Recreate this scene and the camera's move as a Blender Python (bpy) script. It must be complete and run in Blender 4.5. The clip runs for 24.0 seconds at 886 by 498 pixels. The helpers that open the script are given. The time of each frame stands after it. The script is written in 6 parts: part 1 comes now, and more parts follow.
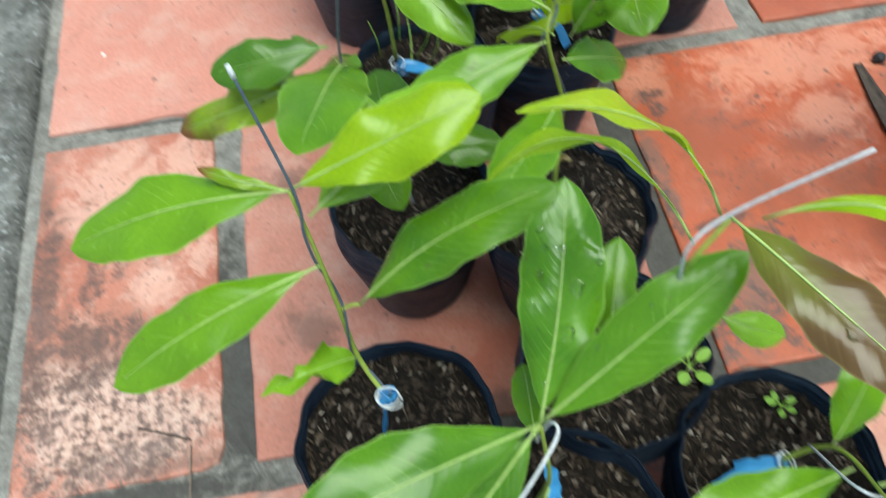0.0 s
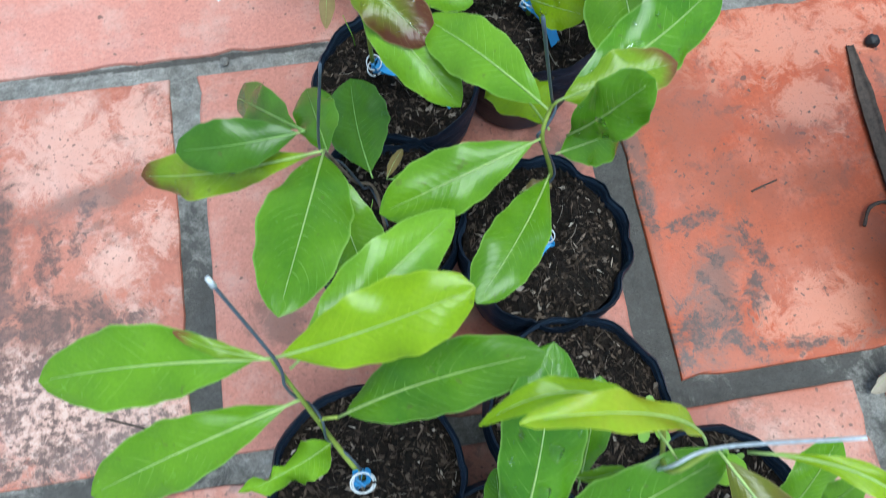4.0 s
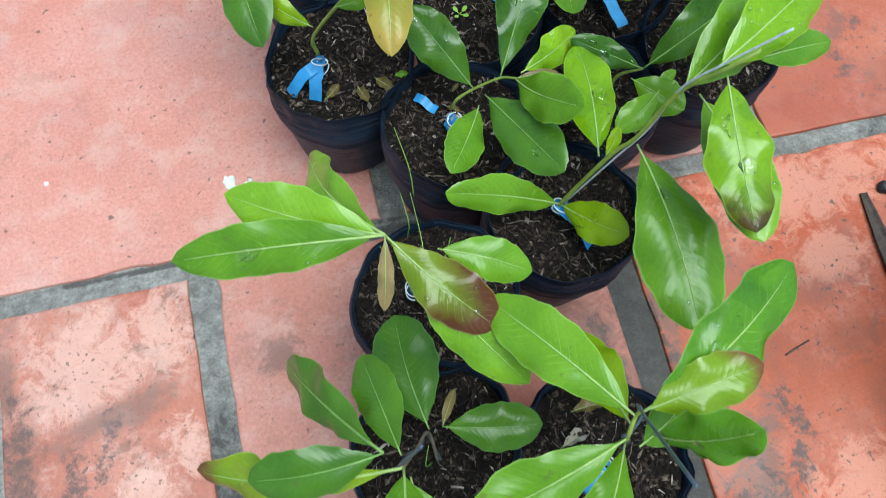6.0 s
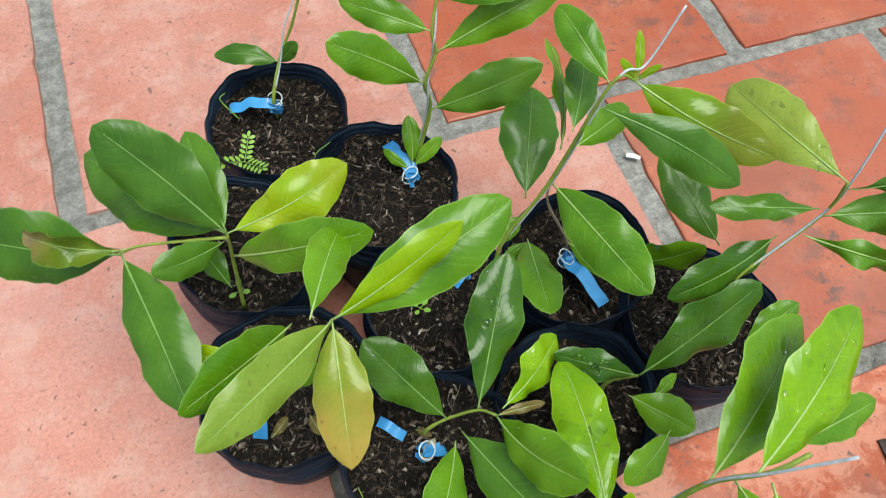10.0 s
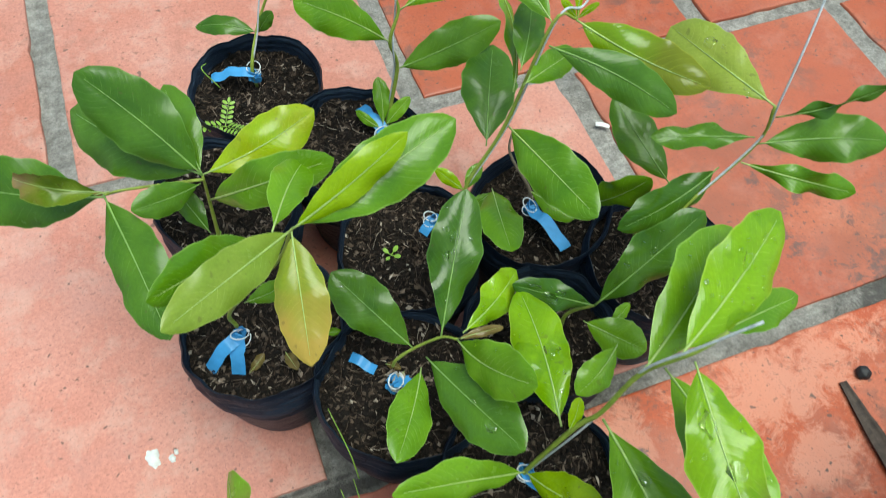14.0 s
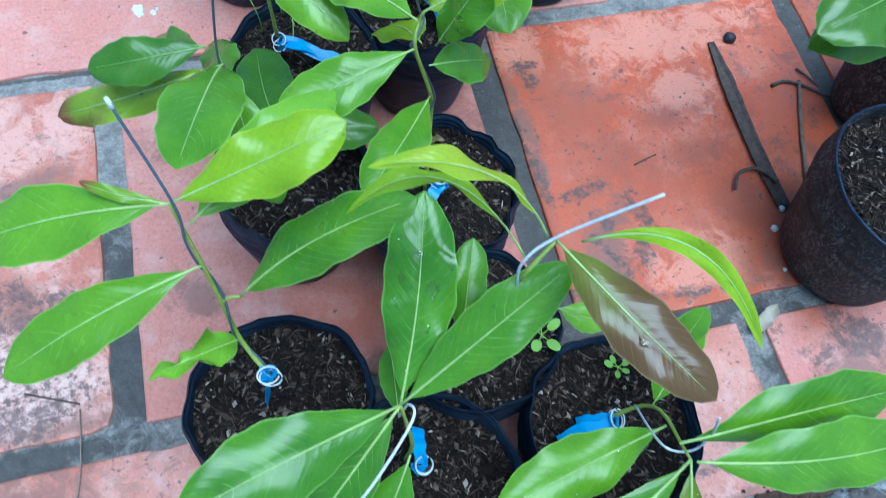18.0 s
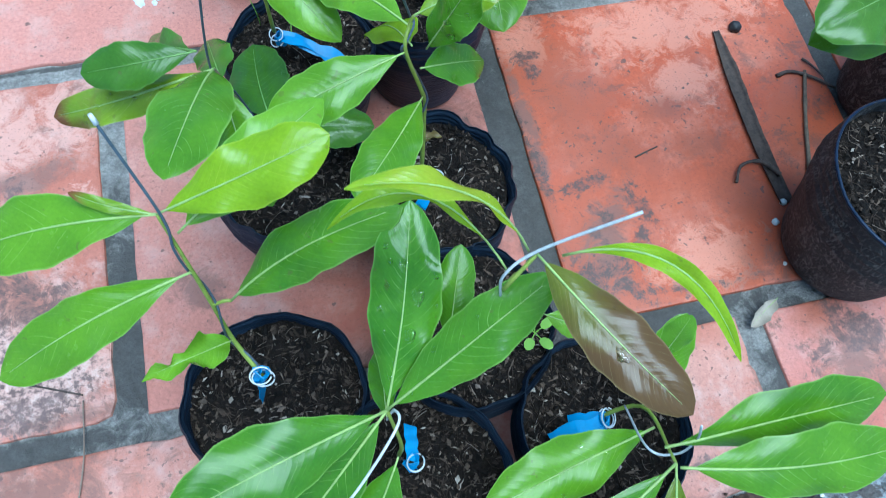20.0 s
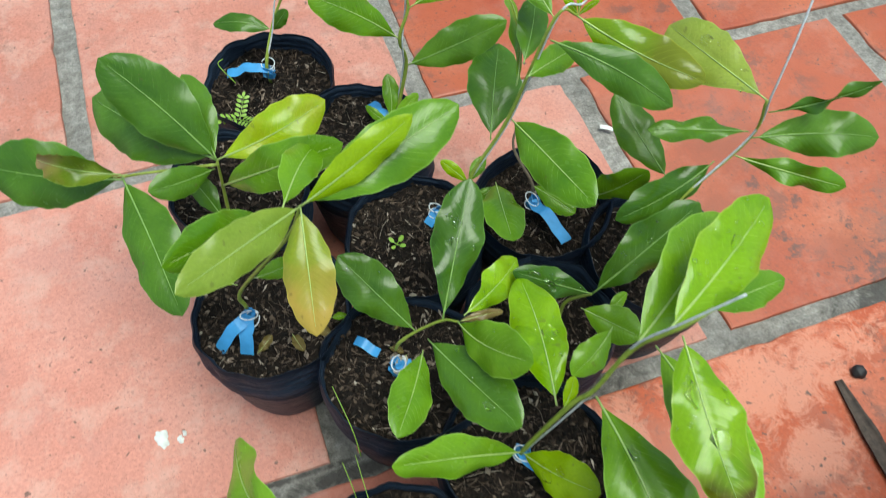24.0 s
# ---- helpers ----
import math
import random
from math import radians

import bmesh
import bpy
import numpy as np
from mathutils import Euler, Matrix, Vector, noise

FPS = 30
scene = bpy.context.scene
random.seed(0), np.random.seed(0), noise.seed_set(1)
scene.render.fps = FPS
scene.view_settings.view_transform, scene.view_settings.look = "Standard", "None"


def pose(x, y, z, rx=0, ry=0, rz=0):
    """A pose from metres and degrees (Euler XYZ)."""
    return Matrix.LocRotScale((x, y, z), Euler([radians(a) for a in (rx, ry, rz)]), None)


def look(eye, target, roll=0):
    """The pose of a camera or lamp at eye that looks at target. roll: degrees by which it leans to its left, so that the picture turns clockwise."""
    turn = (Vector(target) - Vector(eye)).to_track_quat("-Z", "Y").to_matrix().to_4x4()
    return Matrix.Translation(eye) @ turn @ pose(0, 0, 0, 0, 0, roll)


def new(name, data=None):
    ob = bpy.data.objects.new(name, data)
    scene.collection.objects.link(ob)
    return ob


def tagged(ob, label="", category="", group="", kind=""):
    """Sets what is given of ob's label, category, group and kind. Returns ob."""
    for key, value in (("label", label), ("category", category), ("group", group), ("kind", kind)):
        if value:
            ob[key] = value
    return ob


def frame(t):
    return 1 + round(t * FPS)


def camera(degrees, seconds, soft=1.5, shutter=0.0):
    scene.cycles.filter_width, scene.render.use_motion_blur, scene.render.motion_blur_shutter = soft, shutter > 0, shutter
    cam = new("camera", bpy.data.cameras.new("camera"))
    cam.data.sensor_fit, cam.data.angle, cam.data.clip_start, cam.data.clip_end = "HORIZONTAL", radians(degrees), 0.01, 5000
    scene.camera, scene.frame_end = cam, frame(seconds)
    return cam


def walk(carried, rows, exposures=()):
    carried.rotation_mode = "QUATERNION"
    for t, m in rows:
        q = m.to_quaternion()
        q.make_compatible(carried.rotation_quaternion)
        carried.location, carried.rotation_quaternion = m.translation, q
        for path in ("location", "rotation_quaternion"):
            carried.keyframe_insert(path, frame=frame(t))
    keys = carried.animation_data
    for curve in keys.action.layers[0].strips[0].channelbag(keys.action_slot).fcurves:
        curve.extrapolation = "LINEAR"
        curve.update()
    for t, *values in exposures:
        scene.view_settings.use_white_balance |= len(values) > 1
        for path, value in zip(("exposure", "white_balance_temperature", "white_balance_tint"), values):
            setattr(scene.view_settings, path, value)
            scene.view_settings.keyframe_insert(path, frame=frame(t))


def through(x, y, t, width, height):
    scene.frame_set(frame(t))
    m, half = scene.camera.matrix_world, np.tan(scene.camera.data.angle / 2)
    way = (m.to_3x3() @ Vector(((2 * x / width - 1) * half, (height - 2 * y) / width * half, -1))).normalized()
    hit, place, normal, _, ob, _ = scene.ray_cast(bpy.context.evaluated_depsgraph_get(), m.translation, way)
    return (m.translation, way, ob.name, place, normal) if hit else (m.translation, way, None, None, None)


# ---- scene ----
cam = camera(60.50, 24.0, soft=1.0, shutter=0.5)
walk(cam, [
    (0, look((0.1594, -0.2121, 0.6785), (0.2155, 0.2914, -0.1837), -4.36)),
    (0.5, look((0.1676, -0.2301, 0.6845), (0.2781, 0.1386, -0.2385), 3.38)),
    (1, look((0.1992, -0.2541, 0.6577), (0.3076, 0.0282, -0.2955), 6.62)),
    (1.5, look((0.2160, -0.2291, 0.6719), (0.3250, 0.0286, -0.2882), 8.82)),
    (3.5, look((0.1755, -0.0932, 0.7283), (0.2471, 0.1847, -0.2296), 6.06)),
    (4, look((0.1701, -0.0555, 0.7358), (0.2501, 0.2336, -0.2182), 6.44)),
    (4.5, look((0.1700, -0.0116, 0.7423), (0.2621, 0.2921, -0.2060), 6.61)),
    (5, look((0.1607, 0.0337, 0.7517), (0.2651, 0.3489, -0.1916), 6.88)),
    (5.5, look((0.1390, 0.0713, 0.7738), (0.2538, 0.3944, -0.1656), 7.15)),
    (6, look((0.1398, 0.1071, 0.7695), (0.2631, 0.4336, -0.1676), 7.43)),
    (6.5, look((0.1389, 0.1285, 0.7880), (0.2673, 0.4589, -0.1471), 7.42)),
    (7, look((0.1568, 0.1699, 0.7890), (0.2952, 0.5071, -0.1421), 7.71)),
    (7.5, look((0.1659, 0.1985, 0.7861), (0.3169, 0.5473, -0.1388), 7.91)),
    (8, look((0.1751, 0.2153, 0.7821), (0.3441, 0.5821, -0.1327), 8.34)),
    (8.5, look((0.1774, 0.2463, 0.7724), (0.3625, 0.6352, -0.1301), 8.32)),
    (9, look((0.1759, 0.2722, 0.7590), (0.3742, 0.6788, -0.1328), 8.32)),
    (9.5, look((0.1785, 0.2948, 0.7552), (0.3841, 0.7178, -0.1273), 7.69)),
    (10, look((0.1892, 0.3142, 0.7519), (0.4016, 0.7451, -0.1251), 7.28)),
    (10.5, look((0.1959, 0.3209, 0.7505), (0.4139, 0.7638, -0.1191), 6.67)),
    (12.5, look((0.1935, 0.3119, 0.7464), (0.4347, 0.7960, -0.0947), 7.23)),
    (13, look((0.1910, 0.2877, 0.7534), (0.4263, 0.7676, -0.0918), 6.73)),
    (13.5, look((0.1925, 0.2568, 0.7560), (0.4157, 0.7280, -0.0973), 5.62)),
    (14, look((0.1951, 0.2320, 0.7540), (0.4075, 0.6876, -0.1104), 4.95)),
    (14.5, look((0.1919, 0.2001, 0.7533), (0.3954, 0.6442, -0.1192), 4.67)),
    (15, look((0.1839, 0.1610, 0.7486), (0.3821, 0.5948, -0.1304), 5.14)),
    (15.5, look((0.1658, 0.1166, 0.7330), (0.3632, 0.5421, -0.1502), 6.66)),
    (16, look((0.1665, 0.0834, 0.7290), (0.3608, 0.5010, -0.1586), 8.08)),
    (16.5, look((0.1777, -0.0152, 0.7303), (0.3617, 0.4112, -0.1553), 8.16)),
    (17, look((0.1630, -0.1006, 0.7305), (0.3483, 0.3112, -0.1617), 9.98)),
    (17.5, look((0.1692, -0.1690, 0.7308), (0.3482, 0.2341, -0.1667), 10.67)),
    (18, look((0.1781, -0.2001, 0.7418), (0.3500, 0.1903, -0.1627), 11.25)),
    (18.5, look((0.1863, -0.2217, 0.7401), (0.3510, 0.1529, -0.1723), 11.66)),
    (20.5, look((0.1969, -0.1644, 0.7601), (0.3443, 0.2012, -0.1589), 9.67)),
    (21, look((0.1831, -0.1355, 0.7661), (0.3360, 0.2476, -0.1449), 8.80)),
    (21.5, look((0.187, -0.096, 0.773), (0.491, 0.734, -1.021), 6.8)),
    (22, look((0.1865, -0.0303, 0.7734), (0.3579, 0.3958, -0.1149), 6.88)),
    (22.5, look((0.186, 0.041, 0.773), (0.564, 0.920, -0.983), 7.0)),
    (23, look((0.1964, 0.0995, 0.7559), (0.3894, 0.5515, -0.1150), 6.32)),
    (23.5, look((0.194, 0.159, 0.764), (0.588, 1.082, -0.966), 5.3)),
    (24, look((0.1890, 0.2004, 0.7613), (0.3949, 0.6771, -0.0933), 4.58)),
], exposures=[(0, 0.38, 6250, -8), (0.5, 0.33, 5800, -2), (1, 0.33, 5550, 0), (1.5, 0.33, 5450, 0), (3.5, 0.33, 5500, -3), (5, 0.35, 5250, -7), (7.5, 0.31, 6400, -4), (14, 0.29, 6350, -8), (15, 0.33, 5950, -10), (16, 0.35, 4850, -9), (17, 0.39, 4720, -9), (18.5, 0.44, 4500, -5), (21, 0.42, 4950, -10), (22, 0.40, 5450, -4), (22.7, 0.38, 6150, 2), (23.3, 0.34, 6300, 1), (24, 0.30, 6350, -6)])

# ---- world, sun, exposure ----
world = bpy.data.worlds.new("sky")
scene.world = world
world.use_nodes = True
wn = world.node_tree.nodes
sky = wn.new("ShaderNodeTexSky")
sky.sky_type, sky.sun_disc = "NISHITA", False
sky.sun_elevation, sky.sun_rotation = radians(80), radians(150)
sky.air_density, sky.dust_density, sky.ozone_density = 1.0, 3.0, 0.6
world.node_tree.links.new(sky.outputs["Color"], wn["Background"].inputs["Color"])
wn["Background"].inputs["Strength"].default_value = 0.145
sun = new("sun", bpy.data.lights.new("sun", "SUN"))
sun.data.energy, sun.data.angle, sun.data.color = 2.7, radians(42), (1.0, 0.985, 0.965)
sun.matrix_world = look((0.09, -0.16, 0.98), (0, 0, 0))


# ---- materials ----
class Mat:
    """A small node builder for one material."""

    def __init__(self, name, rough=0.5, spec=0.5):
        self.m = bpy.data.materials.new(name)
        self.m.use_nodes = True
        self.t = self.m.node_tree
        self.b = self.t.nodes["Principled BSDF"]
        self.b.inputs["Roughness"].default_value = rough
        self.b.inputs["Specular IOR Level"].default_value = spec

    def n(self, kind, **values):
        node = self.t.nodes.new(kind)
        for key, value in values.items():
            node.inputs[key.replace("_", " ")].default_value = value
        return node

    def link(self, a, b):
        self.t.links.new(a, b)

    def coords(self, which="Object"):
        return self.n("ShaderNodeTexCoord").outputs[which]

    def noise(self, scale, detail=4.0, rough=0.6, coords=None, distort=0.0):
        node = self.n("ShaderNodeTexNoise", Scale=scale, Detail=detail, Roughness=rough, Distortion=distort)
        self.link(coords or self.coords(), node.inputs["Vector"])
        return node.outputs["Fac"]

    def ramp(self, fac, stops):
        node = self.n("ShaderNodeValToRGB")
        e = node.color_ramp.elements
        while len(e) < len(stops):
            e.new(0.5)
        for k, (pos, col) in enumerate(stops):
            e[k].position, e[k].color = pos, (*col, 1) if len(col) == 3 else col
        self.link(fac, node.inputs["Fac"])
        return node.outputs["Color"]

    def mix(self, fac, a, b, how="MIX"):
        node = self.n("ShaderNodeMix")
        node.data_type, node.blend_type = "RGBA", how
        for value, socket in ((fac, node.inputs[0]), (a, node.inputs[6]), (b, node.inputs[7])):
            if isinstance(value, (int, float)):
                socket.default_value = value
            elif isinstance(value, tuple):
                socket.default_value = (*value, 1)
            else:
                self.link(value, socket)
        return node.outputs[2]

    def math(self, how, a, b=0.0, clamp=False):
        node = self.n("ShaderNodeMath")
        node.operation, node.use_clamp = how, clamp
        for value, socket in ((a, node.inputs[0]), (b, node.inputs[1])):
            if isinstance(value, (int, float)):
                socket.default_value = value
            else:
                self.link(value, socket)
        return node.outputs[0]

    def random(self):
        return self.n("ShaderNodeObjectInfo").outputs["Random"]

    def color(self, socket):
        if isinstance(socket, tuple):
            self.b.inputs["Base Color"].default_value = (*socket, 1)
        else:
            self.link(socket, self.b.inputs["Base Color"])
        return self

    def bump(self, fac, strength=0.3, distance=0.001):
        node = self.n("ShaderNodeBump", Strength=strength, Distance=distance)
        self.link(fac, node.inputs["Height"])
        self.link(node.outputs["Normal"], self.b.inputs["Normal"])
        return self

    def rough(self, socket):
        self.link(socket, self.b.inputs["Roughness"])
        return self


def blotch(m, co, spots, gain=2.2, torn=7.0):
    """Old stains: soft ragged patches (x, y, half length, half width, turn) joined into one mask."""
    ragged = m.noise(34, 8, 0.78, co, 0.6)
    total = None
    for x, y, rx, ry, turn in spots:
        node = m.n("ShaderNodeMapping")
        node.vector_type = "TEXTURE"
        node.inputs["Location"].default_value = (x, y, 0)
        node.inputs["Rotation"].default_value = (0, 0, radians(turn))
        node.inputs["Scale"].default_value = (rx, ry, 50)
        m.link(co, node.inputs["Vector"])
        far = m.n("ShaderNodeVectorMath")
        far.operation = "LENGTH"
        m.link(node.outputs[0], far.inputs[0])
        one = m.math("SUBTRACT", m.math("SUBTRACT", 1.0, far.outputs["Value"]), m.math("MULTIPLY", m.math("SUBTRACT", ragged, 0.5), torn))
        one = m.math("MULTIPLY", one, gain, True)
        total = one if total is None else m.math("MAXIMUM", total, one)
    return total


def fired_clay(name, low, mid, high, stain, pale, damp, spread=0.46, spots=(), dirt_spots=(), worn_spots=(), haze=0.22, worn=(0.62, 0.31, 0.22), damp_shade_spots=(), damp_shade_color=(0.37, 0.085, 0.042), pitted_spots=()):
    """Terracotta: cloudy firing colour, pale bloom, dark stains and pits."""
    m = Mat(name, 0.6, 0.5)
    co = m.n("ShaderNodeNewGeometry").outputs["Position"]
    big = m.noise(5.5, 3, 0.55, co)
    base = m.ramp(big, [(0.32, low), (0.5, mid), (0.68, high)])
    fine = m.noise(240, 5, 0.7, co)
    base = m.mix(0.36, base, m.ramp(fine, [(0.3, (0.25, 0.2, 0.18)), (0.7, (0.75, 0.72, 0.7))]), "OVERLAY")
    bloom = m.ramp(m.noise(17, 6, 0.72, co), [(0.49, (0, 0, 0)), (0.63, (1, 1, 1))])
    base = m.mix(m.math("MULTIPLY", bloom, pale), base, (0.57, 0.385, 0.315))
    wet = m.ramp(m.noise(7.0, 4, 0.6, co, 0.6), [(0.47, (0, 0, 0)), (0.56, (1, 1, 1))])
    base = m.mix(m.math("MULTIPLY", wet, damp), base, (0.36, 0.075, 0.025))
    smear = m.ramp(m.noise(26, 8, 0.75, co, 0.4), [(0.525, (0, 0, 0)), (0.60, (1, 1, 1))])
    area = m.ramp(m.noise(4.2, 2, 0.5, co), [(spread, (0, 0, 0)), (spread + 0.12, (1, 1, 1))])
    dirt = m.math("MULTIPLY", m.math("MULTIPLY", smear, area), stain)
    base = m.mix(dirt, base, (0.085, 0.055, 0.042))
    if worn_spots:
        base = m.mix(m.math("MULTIPLY", blotch(m, co, worn_spots, 1.8, 5.0), 0.72), base, worn)
    # soft dark red patches: damp clay, and plant shade put into the colour
    if damp_shade_spots:
        base = m.mix(m.math("MULTIPLY", blotch(m, co, damp_shade_spots, 1.2, 2.0), 0.75), base, damp_shade_color)
    if pitted_spots:
        crumb = m.ramp(m.noise(120, 4, 0.65, co), [(0.40, (0.05, 0.042, 0.036)), (0.46, (0.26, 0.18, 0.145)), (0.50, (0.47, 0.29, 0.225)), (0.60, (0.58, 0.42, 0.345))])
        base = m.mix(m.math("MULTIPLY", blotch(m, co, pitted_spots, 3.0, 2.2), 0.95), base, crumb)
    if dirt_spots:
        base = m.mix(m.math("MULTIPLY", blotch(m, co, dirt_spots, 1.5, 4.0), 0.85), base, (0.17, 0.080, 0.056))
    if spots:
        speck = m.ramp(m.noise(110, 5, 0.75, co), [(0.40, (0.25, 0.25, 0.25)), (0.55, (1, 1, 1))])
        base = m.mix(m.math("MULTIPLY", m.math("MULTIPLY", blotch(m, co, spots), speck), 0.9), base, (0.055, 0.042, 0.036))
    dot = m.ramp(m.noise(85, 2, 0.5, co), [(0.70, (0, 0, 0)), (0.725, (1, 1, 1))])
    base = m.mix(m.math("MULTIPLY", dot, 0.75), base, (0.07, 0.05, 0.04))
    fleck = m.math("MULTIPLY", m.ramp(m.noise(170, 2, 0.4, co), [(0.655, (0, 0, 0)), (0.675, (1, 1, 1))]), m.ramp(m.noise(11, 3, 0.6, co), [(0.45, (0, 0, 0)), (0.6, (1, 1, 1))]))
    base = m.mix(m.math("MULTIPLY", fleck, min(0.85, 0.15 + stain)), base, (0.055, 0.040, 0.032))
    film = m.ramp(m.noise(9, 5, 0.65, co), [(0.5, (0, 0, 0)), (0.7, (1, 1, 1))])
    base = m.mix(m.math("MULTIPLY", film, haze), base, (0.36, 0.27, 0.26))
    pit = m.ramp(m.noise(420, 2, 0.5, co), [(0.625, (0, 0, 0)), (0.67, (1, 1, 1))])
    base = m.mix(m.math("MULTIPLY", pit, 0.28), base, (0.05, 0.04, 0.035))
    base = m.mix(m.math("MULTIPLY", m.random(), 0.12), base, (0.72, 0.30, 0.22))
    m.color(base).rough(m.math("SUBTRACT", 0.60, m.math("MULTIPLY", wet, 0.22 * damp)))
    m.bump(m.math("ADD", fine, m.math("MULTIPLY", big, 1.5)), 0.35, 0.0008)
    return m.m


def cement(name, low, high, moss, pitted=0.7, spots=(), soil=(0.11, 0.075, 0.05), coarse=0.75, torn=7.0):
    m = Mat(name, 0.85, 0.25)
    co = m.n("ShaderNodeNewGeometry").outputs["Position"]
    big = m.noise(14, 6, 0.7, co)
    base = m.ramp(big, [(0.35, low), (0.62, high)])
    fine = m.noise(330, 5, 0.75, co)
    base = m.mix(0.5, base, m.ramp(fine, [(0.3, (0.2, 0.2, 0.2)), (0.7, (0.8, 0.8, 0.8))]), "OVERLAY")
    mid = m.noise(70, 6, 0.75, co)
    base = m.mix(coarse, base, m.ramp(mid, [(0.36, (0.12, 0.12, 0.11)), (0.5, (0.5, 0.5, 0.5)), (0.62, (0.9, 0.9, 0.9))]), "OVERLAY")
    chip = m.ramp(m.noise(115, 3, 0.6, co), [(0.60, (0, 0, 0)), (0.64, (1, 1, 1))])
    base = m.mix(m.math("MULTIPLY", chip, pitted * 0.8), base, (0.70, 0.71, 0.70))
    dark = m.ramp(m.noise(7, 6, 0.7, co), [(0.46, (0, 0, 0)), (0.60, (1, 1, 1))])
    base = m.mix(m.math("MULTIPLY", dark, moss), base, (0.06, 0.052, 0.042))
    if spots:
        base = m.mix(m.math("MULTIPLY", blotch(m, co, spots, 2.2, torn), 0.82), base, soil)
    hole = m.ramp(m.noise(55, 2, 0.5, co), [(0.60, (0, 0, 0)), (0.65, (1, 1, 1))])
    base = m.mix(m.math("MULTIPLY", hole, pitted), base, (0.05, 0.05, 0.045))
    m.color(base).bump(m.math("ADD", m.math("ADD", fine, m.math("MULTIPLY", mid, 2.5)), m.math("MULTIPLY", big, 3.0)), 0.9, 0.003)
    return m.m


# its dark red patches paint in the shade between the bags, with some damp
CLAY_PINK = fired_clay("clay_pink", (0.405, 0.148, 0.100), (0.445, 0.182, 0.132), (0.475, 0.222, 0.17), 0.3, 0.4, 0.0, 0.46,
                       [(0.372, 0.233, 0.035, 0.010, 80), (0.385, 0.202, 0.03, 0.008, 95), (0.36, 0.05, 0.03, 0.008, 60)],
                       [(0.37, 0.20, 0.05, 0.16, 0), (0.05, 0.30, 0.03, 0.02, 30), (0.06, 0.12, 0.03, 0.04, 30), (0.25, 0.01, 0.12, 0.015, 0)],
                       damp_shade_spots=[(0.37, 0.21, 0.09, 0.22, 0), (0.28, 0.19, 0.10, 0.10, 0), (0.24, 0.06, 0.12, 0.06, 0), (0.22, 0.40, 0.10, 0.06, 0), (0.42, 0.62, 0.12, 0.08, 0), (0.30, 0.62, 0.1, 0.1, 0)])
CLAY_PALE = fired_clay("clay_pale_pink", (0.47, 0.182, 0.134), (0.52, 0.222, 0.168), (0.555, 0.268, 0.212), 0.2, 0.4, 0.0)
CLAY_ORANGE = fired_clay(
    "clay_orange", (0.355, 0.054, 0.011), (0.410, 0.076, 0.020), (0.490, 0.145, 0.075), 0.55, 0.15, 0.85, 0.42,
    [(0.493, 0.158, 0.026, 0.008, 10), (0.549, 0.118, 0.030, 0.013, 95), (0.532, 0.080, 0.024, 0.016, 60), (0.478, 0.047, 0.042, 0.018, 5), (0.510, 0.026, 0.032, 0.014, 140), (0.503, 0.118, 0.030, 0.006, 125), (0.50, 0.075, 0.03, 0.005, 120), (0.470, 0.33, 0.035, 0.014, 100),
     (0.446, 0.20, 0.11, 0.006, 96), (0.448, 0.03, 0.03, 0.012, 80), (0.56, 0.015, 0.05, 0.008, 0)],
    [(0.500, 0.08, 0.10, 0.035, 70), (0.45, 0.26, 0.10, 0.012, 92), (0.75, 0.03, 0.12, 0.05, 20)],
    [(0.66, 0.36, 0.16, 0.05, 8), (0.66, 0.27, 0.06, 0.04, 0), (0.595, 0.045, 0.07, 0.04, 10), (0.47, 0.36, 0.04, 0.05, 0)], haze=0.08, worn=(0.60, 0.25, 0.16),
    damp_shade_spots=[(0.505, 0.27, 0.07, 0.11, 0), (0.545, 0.19, 0.06, 0.05, 0), (0.64, 0.182, 0.05, 0.035, 0), (0.67, 0.105, 0.035, 0.06, 0), (0.665, 0.042, 0.035, 0.035, 0), (0.615, 0.238, 0.04, 0.025, 0), (0.445, 0.17, 0.012, 0.15, 0)], damp_shade_color=(0.285, 0.068, 0.026))
